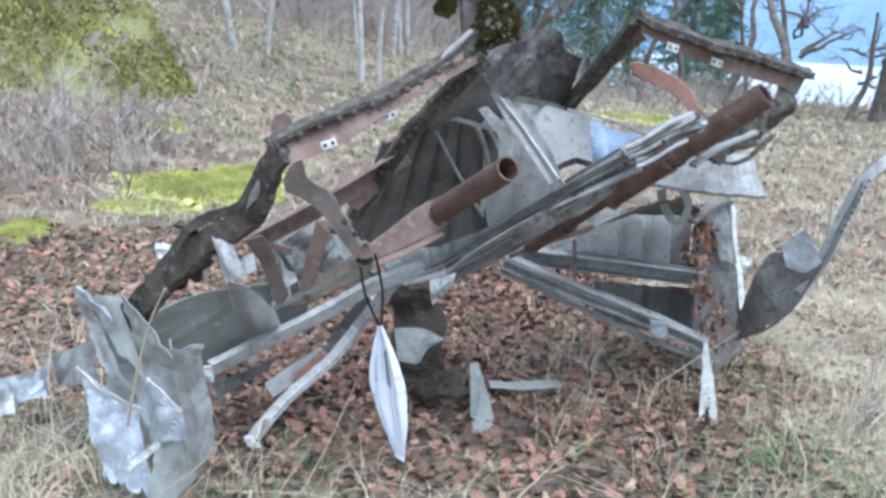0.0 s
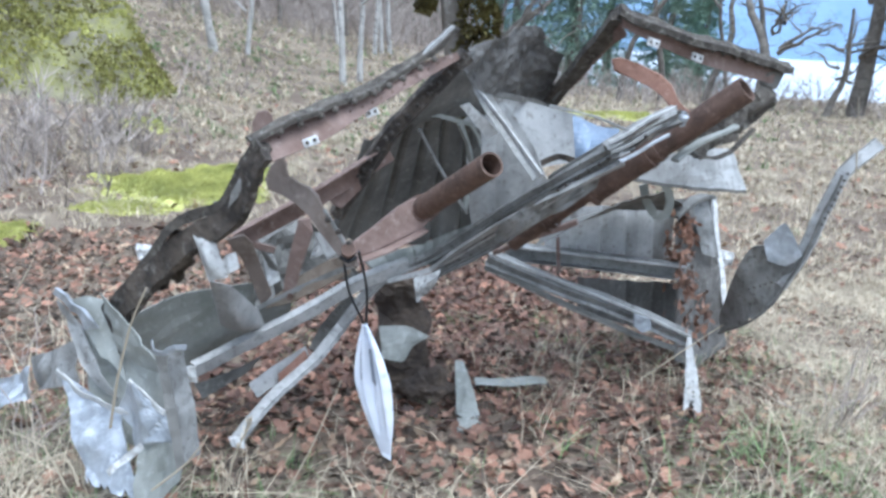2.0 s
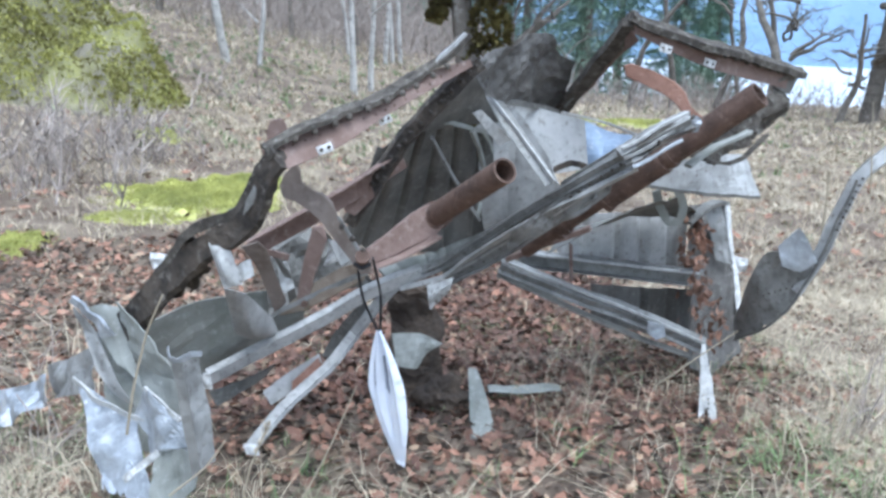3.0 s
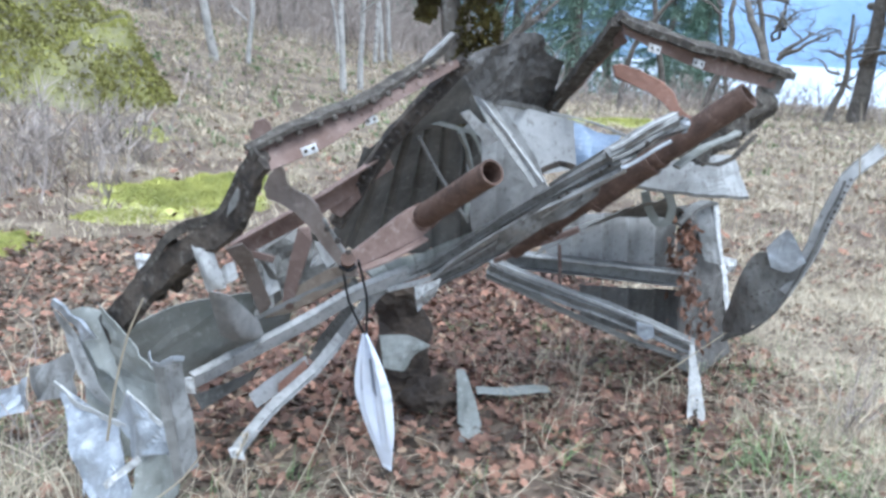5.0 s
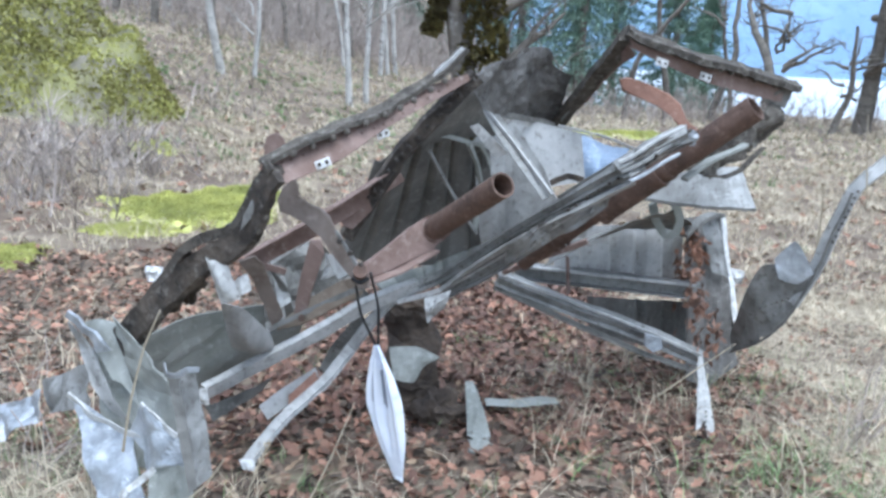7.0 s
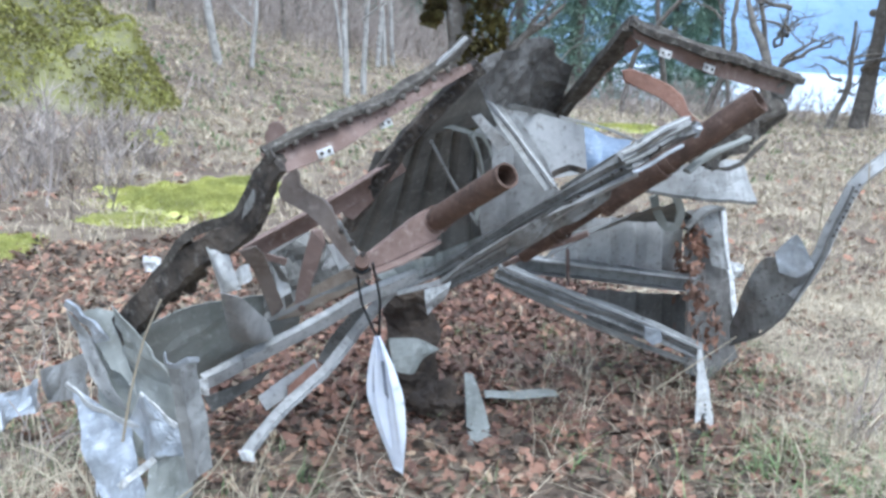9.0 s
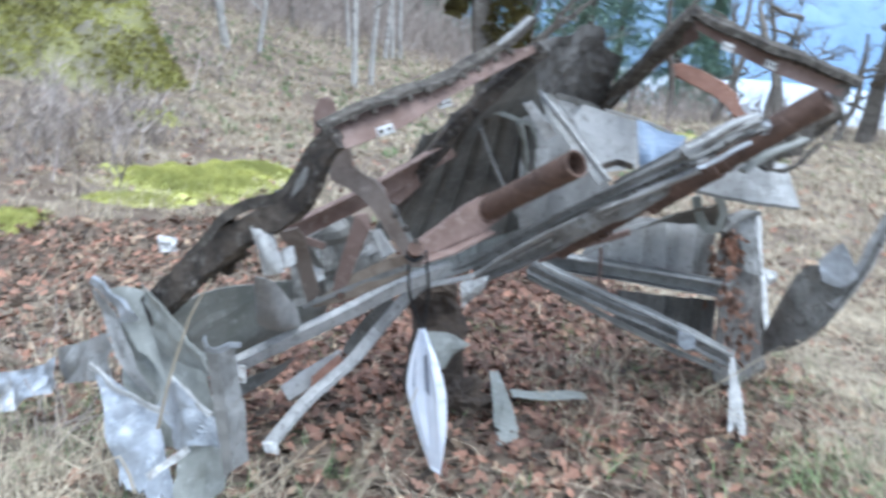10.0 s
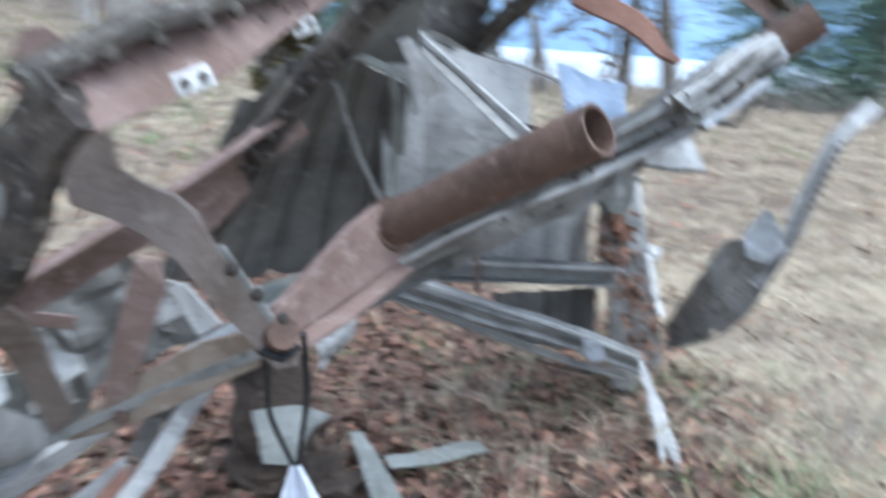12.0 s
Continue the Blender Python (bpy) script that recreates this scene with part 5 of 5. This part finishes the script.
def clump(cx, cy, cz, rx, ry, rz, n, blade, seed, mat, name, label, category, kind=""):
    """A mound covered in many short tufts."""
    r = random.Random(seed)
    verts, faces = [], []
    for _ in range(n):
        d = Vector((r.gauss(0, 1), r.gauss(0, 1), abs(r.gauss(0, 0.8)))).normalized()
        k = 1 + 0.3 * noise.noise(d * 2.1 + Vector((seed, 0, 0)))
        p = Vector((cx + d.x * rx * k, cy + d.y * ry * k, cz + d.z * rz * k))
        for _ in range(3):
            t = (d + Vector((r.gauss(0, 0.5), r.gauss(0, 0.5), r.gauss(0, 0.5)))).normalized() * blade * r.uniform(0.6, 1.4)
            s = t.cross(Vector((r.random(), r.random(), 1))).normalized() * blade * 0.35
            b = len(verts)
            verts += [tuple(p - s), tuple(p + s), tuple(p + t)]
            faces.append((b, b + 1, b + 2))
    return verts, faces


def mound_mesh(cx, cy, cz, rx, ry, rz, seed, rough=0.3):
    bm = bmesh.new()
    bmesh.ops.create_icosphere(bm, subdivisions=4, radius=1)
    for q in bm.verts:
        d = q.co.normalized()
        k = 1 + rough * noise.noise(d * 2.1 + Vector((seed, 0, 0))) + rough * 0.3 * noise.noise(d * 6)
        q.co = Vector((cx + d.x * rx * k, cy + d.y * ry * k, cz + d.z * rz * k))
    return bm


def moss_carpet(px, rx, ry, rise, seed, n=9000, blade=0.014):
    """A soft sheet of moss with a ragged rim: a low cushion under a pile of tiny shoots."""
    e = thing("moss_mound", "low bright yellow-green moss cushion on the ground", "moss", "moss cushions")
    gen = random.Random(seed)

    def cover(u, v):
        d = math.hypot(u, v)
        return 1.0 - d + 0.5 * noise.noise(Vector((u * 2.2, v * 2.2, seed))) + 0.25 * noise.noise(Vector((u * 6, v * 6, seed)))

    def top(x, y, c):
        return lay(x, y) + rise * math.sqrt(max(0.0, min(1.0, c * 1.6))) * (0.75 + 0.4 * noise.noise(Vector((x * 4, y * 4, seed)))) + min(0.0, c) * 0.15

    k = 44
    verts, faces = [], []
    for j in range(k + 1):
        for i in range(k + 1):
            u, v = -1.4 + 2.8 * i / k, -1.4 + 2.8 * j / k
            x, y = px[0] + u * rx, px[1] + v * ry
            verts.append((x, y, top(x, y, cover(u, v)) - 0.006))
    for j in range(k):
        for i in range(k):
            q = j * (k + 1) + i
            faces.append((q, q + 1, q + k + 2, q + k + 1))
    raw_object("cushion", verts, faces, MOSS, e, True)
    verts, faces = [], []
    for _ in range(n):
        u, v = gen.gauss(0, 0.62), gen.gauss(0, 0.62)
        c = cover(u, v)
        if c < -0.25 or (c < 0.1 and gen.random() > 0.35):
            continue
        x, y = px[0] + u * rx, px[1] + v * ry
        p = Vector((x, y, top(x, y, max(c, 0)) - 0.004))
        for _ in range(3):
            t = Vector((gen.gauss(0, 0.7), gen.gauss(0, 0.7), 1)).normalized() * blade * gen.uniform(0.6, 1.5)
            w = Vector((gen.gauss(0, 1), gen.gauss(0, 1), 0)).normalized() * blade * 0.3
            b = len(verts)
            verts += [tuple(p - w), tuple(p + w), tuple(p + t)]
            faces.append((b, b + 1, b + 2))
    raw_object("moss_fuzz", verts, faces, MOSS, e)


moss_carpet((-2.35, 7.30), 0.72, 0.62, 0.13, 1, 20000, 0.02)
moss_carpet((-2.62, 6.45), 0.36, 0.22, 0.05, 2, 5000, 0.018)
moss_carpet((-2.10, 8.05), 0.50, 0.45, 0.12, 3, 9000, 0.02)
moss_carpet((-3.10, 5.40), 0.22, 0.36, 0.06, 4, 5000, 0.016)
moss_carpet((-3.69, 9.97), 0.28, 0.25, 0.10, 5, 2500, 0.025)
moss_carpet((4.15, 16.6), 1.1, 0.6, 0.12, 6, 4000, 0.035)


def outcrop():
    """A mossy rock shoulder on the rising slope, with sloping ledges."""
    e = thing("rock_outcrop", "rock outcrop on the slope thickly grown with olive-green moss", "outcrop")
    gen = random.Random(12)

    def ease(t):
        t = max(0.0, min(1.0, t))
        return t * t * (3 - 2 * t)

    def rise(x, y):
        wob = 0.7 * noise.noise(Vector((x * 0.7, y * 0.7, 2)))
        s = ease((-0.31 * y - 0.1 - x + wob) / 1.7) * ease((y - 9.6 + 1.2 * wob - 0.15 * (x + 5)) / 3.0) * ease((15.5 + 0.4 * (-4.5 - x) - y) / 2.5)
        ledge = (x * 0.55 + y * 0.75 + 0.9 * noise.noise(Vector((x * 0.6, y * 0.6, 9)))) * 1.15
        step = ease((ledge - math.floor(ledge)) * 1.7) - (ledge - math.floor(ledge))
        lumps = 0.6 * noise.noise(Vector((x * 0.9, y * 0.9, 4))) + 0.5 * noise.noise(Vector((x * 1.9, y * 1.9, 6))) + 0.16 * noise.noise(Vector((x * 5, y * 5, 8)))
        return ground_z(x, y) - 0.12 + s * (0.95 + 0.06 * (y - 10) + 0.5 * step + 1.15 * lumps)

    nx, ny = 110, 120
    verts = [(-11 + 8 * i / nx, 8.5 + 11.5 * j / ny, 0) for j in range(ny + 1) for i in range(nx + 1)]
    verts = [(x, y, rise(x, y)) for x, y, _ in verts]
    faces = [(j * (nx + 1) + i, j * (nx + 1) + i + 1, (j + 1) * (nx + 1) + i + 1, (j + 1) * (nx + 1) + i) for j in range(ny) for i in range(nx)]
    raw_object("stone", verts, faces, MOSSROCK, e, True)["label"] = "grey-brown rock under moss"
    for mat, count, limit, size in ((ROCKMOSS, 42000, -0.12, 0.05), (OLIVE, 26000, 0.02, 0.055)):
        verts, faces = [], []
        for _ in range(count):
            x, y = gen.uniform(-10.5, -3.0), 9 + 8 * gen.random() ** 1.3
            z = rise(x, y)
            if z < ground_z(x, y) or noise.noise(Vector((x * 1.1, y * 1.1, z + 20 + limit * 40))) + 0.2 * gen.gauss(0, 1) < limit:
                continue
            for _ in range(4):
                p = Vector((x + gen.gauss(0, 0.04), y + gen.gauss(0, 0.04), z))
                t = Vector((gen.gauss(0, 0.6), gen.gauss(-0.2, 0.6), 1)).normalized() * size * gen.uniform(0.5, 1.5)
                w = Vector((gen.gauss(0, 1), gen.gauss(0, 0.5), 0)).normalized() * size * 0.4
                b = len(verts)
                verts += [tuple(p - w), tuple(p + w), tuple(p + t)]
                faces.append((b, b + 1, b + 2))
        raw_object("moss_cover", verts, faces, mat, e)


outcrop()


def limb(bm, p, d, length, r, r_end, depth, gen, bend, sides=7):
    """A crooked limb with side limbs."""
    n = max(4, int(length / max(0.12, r * 3)))
    n = min(n, 14)
    pts = [p.copy()]
    dirs = []
    for i in range(n):
        d = (d + Vector((gen.gauss(0, bend), gen.gauss(0, bend), gen.gauss(0.03, bend * 0.6)))).normalized()
        dirs.append(d)
        pts.append(pts[-1] + d * length / n)
    rings = []
    for i, q in enumerate(pts):
        dd = dirs[min(i, n - 1)]
        a = dd.cross(Vector((0.31, 0.87, 0.2))).normalized()
        b = dd.cross(a)
        rad = r + (r_end - r) * i / n
        rings.append([bm.verts.new(q + (a * math.cos(6.283 * k / sides) + b * math.sin(6.283 * k / sides)) * rad * (1 + 0.15 * noise.noise(q * 6 + Vector((k, 0, 0))))) for k in range(sides)])
    for u, w in zip(rings, rings[1:]):
        for k in range(sides):
            bm.faces.new((u[k], u[(k + 1) % sides], w[(k + 1) % sides], w[k]))
    if depth > 0:
        for _ in range(gen.randint(3, 5) if depth > 1 else gen.randint(3, 6)):
            i = gen.randint(max(1, n // 3), n)
            q = pts[i]
            s = (dirs[min(i, n - 1)] + Vector((gen.gauss(0, 0.8), gen.gauss(0, 0.8), gen.gauss(0.2, 0.5)))).normalized()
            rr = (r + (r_end - r) * i / n) * 0.6
            limb(bm, q, s, length * gen.uniform(0.4, 0.7), rr, rr * 0.25, depth - 1, gen, bend * 1.25, max(3, sides - 2))


def bare_tree(px, height, r, seed, mat, label, bend=0.12, depth=3, lean=(0, 0), group="bare trees", mossy=False):
    gen = random.Random(seed)
    x, y = px
    e = thing("tree", label, "tree", group)
    bm = bmesh.new()
    base = Vector((x, y, ground_z(x, y) - 0.1))
    limb(bm, base, Vector((lean[0], lean[1], 1)).normalized(), height, r, r * 0.3, 0, gen, bend * 0.5, 10)
    part("trunk", bm, mat, e, "", True)
    bm = bmesh.new()
    for k in range(6):
        h = height * gen.uniform(0.25, 0.9)
        a = gen.uniform(0, 6.28)
        d = Vector((math.cos(a), math.sin(a), gen.uniform(0.2, 0.9))).normalized()
        limb(bm, base + Vector((lean[0], lean[1], 1)).normalized() * h, d, height * gen.uniform(0.2, 0.42), r * 0.42, r * 0.08, depth - 1, gen, bend * 1.6, 6)
    part("crown", bm, mat, e, "bare crooked branches", True)
    if mossy:
        v, f = [], []
        for k in range(7):
            a, b = clump(x + lean[0] * k * 0.3, y, base.z + 0.3 * k + 0.2, r * 1.15, r * 1.15, 0.32, 350, 0.05, seed + k, DARKMOSS, "", "", "")
            n0 = len(v)
            v += a
            f += [tuple(i + n0 for i in t) for t in b]
        raw_object("moss_sleeve", v, f, DARKMOSS, e)["label"] = "thick olive moss on the bark"
    return e


birch_label = "slender pale grey birch with bare branches on the slope"
for k, (px, h, r) in enumerate((((-1.971, 16.933), 5.0, 0.075), ((-1.714, 17.969), 5.2, 0.07), ((-1.846, 23.879), 6, 0.08), ((-1.684, 24.513), 6, 0.075), ((-1.479, 25.208), 6, 0.08), ((-3.008, 24.232), 6, 0.06))):
    bare_tree(px, h, r, 30 + k, BIRCH, birch_label, 0.05, 2, (-0.03, 0), "pale birches")
for k, (px, h, r, ln) in enumerate((((-4.911, 17.6), 5, 0.10, (-0.08, 0)), ((-4.314, 18.2), 4, 0.06, (-0.02, 0)), ((-7.215, 24.686), 6, 0.12, (0.1, 0)), ((-5.084, 29.438), 7, 0.13, (-0.1, 0)), ((-8.608, 23.795), 6, 0.12, (0.05, 0)), ((-10.019, 24.457), 6, 0.12, (0, 0)), ((-0.904, 37.815), 7, 0.14, (0.05, 0)), ((0.731, 59.639), 7, 0.16, (-0.05, 0)))):
    bare_tree(px, h, r, 50 + k, BARK if k > 1 else BIRCH, "lichen-grey bare tree at the wood's edge", 0.14, 3, ln, "wood edge trees")
for k, (px, h, r, ln) in enumerate((((10.9, 20.1), 5.5, 0.24, (-0.05, 0)), ((8.6, 20), 5, 0.16, (0.02, 0)), ((9.6, 19), 2.8, 0.1, (0.1, 0)), ((11.9, 19), 6, 0.28, (-0.1, 0)), ((7.6, 22), 5, 0.11, (0.05, 0)), ((6.4, 22), 6, 0.10, (0, 0)), ((8.6, 23), 4.5, 0.08, (0.1, 0)), ((5.2, 22), 6, 0.09, (-0.05, 0)), ((9.9, 24), 5, 0.12, (0.1, 0)))):
    bare_tree(px, h, r, 70 + k, BARK, "gnarled bare oak with twisted limbs above the lake", 0.26, 4, ln, "bare oaks")
for k in range(9):
    x, y = rng.uniform(-15, -1), rng.uniform(25, 33)
    bare_tree((x, y), rng.uniform(5, 8), rng.uniform(0.08, 0.16), 140 + k, BARK if k % 3 else BIRCH, "lichen-grey bare tree at the wood's edge", 0.16, 3, (rng.uniform(-0.12, 0.12), 0), "wood edge trees")
mossy_oak = bare_tree((0.28, 6.0), 3.4, 0.14, 90, BARK, "mossy oak trunk standing behind the wreck", 0.1, 3, (0, 0), "mossy oak", True)

part("hanging_branch", sweep([(0.28, 6.0, 2.5), (0.02, 6.0, 2.35), (-0.018, 6.000, 1.874), (-0.061, 6.000, 1.677), (-0.119, 6.000, 1.483)], round_profile(0.055, 9), up=(0, 1, 0), wobble=0.04, step=0.04, scales=(0.7, 1.2)), DARKMOSS, mossy_oak, "short drooping moss-covered branch")
tuft_v, tuft_f = [], []
for k, spot in enumerate(((-0.03, 6.0, 1.82), (-0.05, 6.0, 1.72), (-0.07, 6.0, 1.62), (-0.10, 6.0, 1.53))):
    a, b = clump(*spot, 0.06, 0.06, 0.07, 300, 0.035, 300 + k, DARKMOSS, "", "", "")
    tuft_f += [tuple(i + len(tuft_v) for i in t) for t in b]
    tuft_v += a
raw_object("branch_moss", tuft_v, tuft_f, DARKMOSS, mossy_oak)


def conifer(px, height, spread, seed):
    gen = random.Random(seed)
    x, y = px
    e = thing("conifer", "dark green fir behind the meadow", "tree", "dark firs")
    z = ground_z(x, y)
    bm = bmesh.new()
    limb(bm, Vector((x, y, z - 0.1)), Vector((0, 0, 1)), height, 0.22, 0.03, 0, gen, 0.01, 8)
    part("trunk", bm, BARK, e)
    verts, faces = [], []
    for _ in range(420):
        t = gen.uniform(0.04, 1)
        a = gen.uniform(0, 6.283)
        L = spread * (1 - t) ** 0.8 * gen.uniform(0.55, 1.1) + 0.15
        d = Vector((math.cos(a), math.sin(a), -0.25))
        c = Vector((x, y, z + height * t))
        for i in range(12):
            q = c + d * L * (i + 1) / 12 + Vector((gen.gauss(0, 0.08), gen.gauss(0, 0.08), gen.gauss(0, 0.06)))
            for _ in range(5):
                u = (d * 0.6 + Vector((gen.gauss(0, 0.7), gen.gauss(0, 0.7), gen.gauss(-0.3, 0.4)))).normalized() * (0.14 + 0.14 * gen.random())
                s = u.cross(Vector((gen.random(), gen.random(), 1))).normalized() * 0.022
                b = len(verts)
                verts += [tuple(q - s), tuple(q + s), tuple(q + u)]
                faces.append((b, b + 1, b + 2))
    raw_object("crown", verts, faces, NEEDLE, e)["label"] = "drooping dark needles"


for k, (x, y, h) in enumerate(((3.2, 33, 13), (5.2, 30, 11), (7.4, 34, 12), (1.2, 36, 14), (9.6, 33, 8), (-1.5, 38, 13), (6.3, 38, 15), (3.0, 40, 15), (12.0, 36, 7), (-5, 44, 11), (-9, 42, 9), (-13, 40, 9), (-17, 38, 8), (-2.8, 40, 10), (15.5, 20, 7), (17.5, 18, 8), (20, 20.5, 9), (22, 17, 8), (19.5, 14.5, 7), (25, 19, 10))):
    conifer((x, y), h, 2.6, 110 + k)


def brush(count, spots, height, seed, label):
    """Leafless undergrowth: thin forking twigs."""
    gen = random.Random(seed)
    verts, faces = [], []
    for x0, y0, sx, sy, n in spots:
        for _ in range(n):
            x, y = gen.gauss(x0, sx), gen.gauss(y0, sy)
            p = Vector((x, y, ground_z(x, y) - 0.03))
            d = Vector((gen.gauss(0, 0.35), gen.gauss(0, 0.35), 1)).normalized()
            L = height * gen.uniform(0.4, 1.2)
            w = 0.006 * gen.uniform(0.6, 1.6)
            for s in range(3):
                a = p + d * L * s / 3
                for _ in range(3):
                    e = (d + Vector((gen.gauss(0, 0.5), gen.gauss(0, 0.5), gen.gauss(0, 0.3)))).normalized()
                    q = a + e * L * gen.uniform(0.25, 0.5)
                    t = e.cross(Vector((0, 1, 0.1))).normalized() * w
                    b = len(verts)
                    verts += [tuple(a - t), tuple(a + t), tuple(q)]
                    faces.append((b, b + 1, b + 2))
            t = Vector((w, 0, 0))
            b = len(verts)
            verts += [tuple(p - t), tuple(p + t), tuple(p + d * L)]
            faces.append((b, b + 1, b + 2))
    tagged(raw_object("undergrowth", verts, faces, TWIG), label, "undergrowth", kind="stuff")


def spots(*rows):
    return [(p[0], p[1], sx, sy, n) for p, sx, sy, n in rows]


brush(0, spots(((-4.167, 8.113), 0.5, 0.5, 40), ((-4.199, 9.113), 0.5, 0.5, 40), ((-3.771, 6.980), 0.35, 0.35, 34), ((-3.416, 7.561), 0.3, 0.3, 18), ((-3.557, 13.545), 0.4, 0.4, 22), ((-3.420, 8.752), 0.35, 0.35, 30)), 0.75, 5, "grey leafless brambles by the mossy rocks")
brush(0, spots(((-6.748, 24.5), 3, 2, 130), ((-5.013, 27.8), 3, 2, 220), ((-0.980, 31.364), 3, 2, 380), ((-10.0, 25.6), 3, 2, 140), ((-4.157, 31.903), 3, 3, 350), ((-12, 34), 8, 3, 600), ((-3, 34), 6, 3, 600)), 2.2, 6, "grey leafless thicket at the wood's edge")
brush(0, spots(((6.414, 21.638), 2, 1, 160), ((9.380, 23.026), 2, 1, 160), ((11.874, 20.450), 1.5, 1, 80), ((16, 17), 2.5, 2, 300), ((20, 13), 2.5, 2, 300), ((4.128, 22.226), 2, 1, 150)), 1.0, 7, "thin dry scrub along the meadow's edge")


def rotten_stump():
    """A short broken trunk; a dark mound at its foot stands in for a hollow."""
    e = thing("tree_stump", "dark rotten broken stump under the wreck", "stump")
    x, y = -0.10, 2.92
    z = ground_z(x, y) - 0.05
    part("wood", sweep([(x + 0.05, y, z), (x + 0.02, y + 0.02, z + 0.2), (x, y + 0.05, z + 0.38), (x - 0.02, y + 0.08, z + 0.5)], round_profile(0.10, 16), up=(0, 1, 0), wobble=0.035, step=0.02, scales=(1.3, 0.85)), DARKWOOD, e, "dark rotten wood")
    # Dark lump that gives the hollow's shade as a solid shape.
    part("hollow_mound", mound_mesh(0.0, 2.80, ground_z(0.0, 2.80), 0.13, 0.11, 0.10, 3.3, 0.7), DARKWOOD, e, "dark mound in place of a shaded hollow")


rotten_stump()


def dry_weed(px, height, n, seed):
    """A bunch of dead brown stems."""
    gen = random.Random(seed)
    e = thing("dry_weed", "bunch of dead brown weed stems in grass", "weed", "dead weeds")
    x, y = px
    for _ in range(n):
        p = Vector((x + gen.gauss(0, 0.03), y + gen.gauss(0, 0.03), ground_z(x, y) - 0.01))
        d = Vector((gen.gauss(0.15, 0.3), gen.gauss(0, 0.25), 1))
        h = height * gen.uniform(0.5, 1.2)
        part("stem", sweep([p, p + d * h * 0.5, p + d * h + Vector((gen.gauss(0, 0.06), 0, -0.03))], round_profile(0.0018, 5), step=0.06), TWIG, e)


dry_weed((1.549, 2.571), 0.28, 16, 1)
dry_weed((1.750, 2.744), 0.32, 14, 2)
dry_weed((-1.199, 2.122), 0.22, 10, 3)
dry_weed((3.516, 6.641), 0.4, 5, 4)
dry_weed((-1.621, 2.817), 0.3, 8, 5)
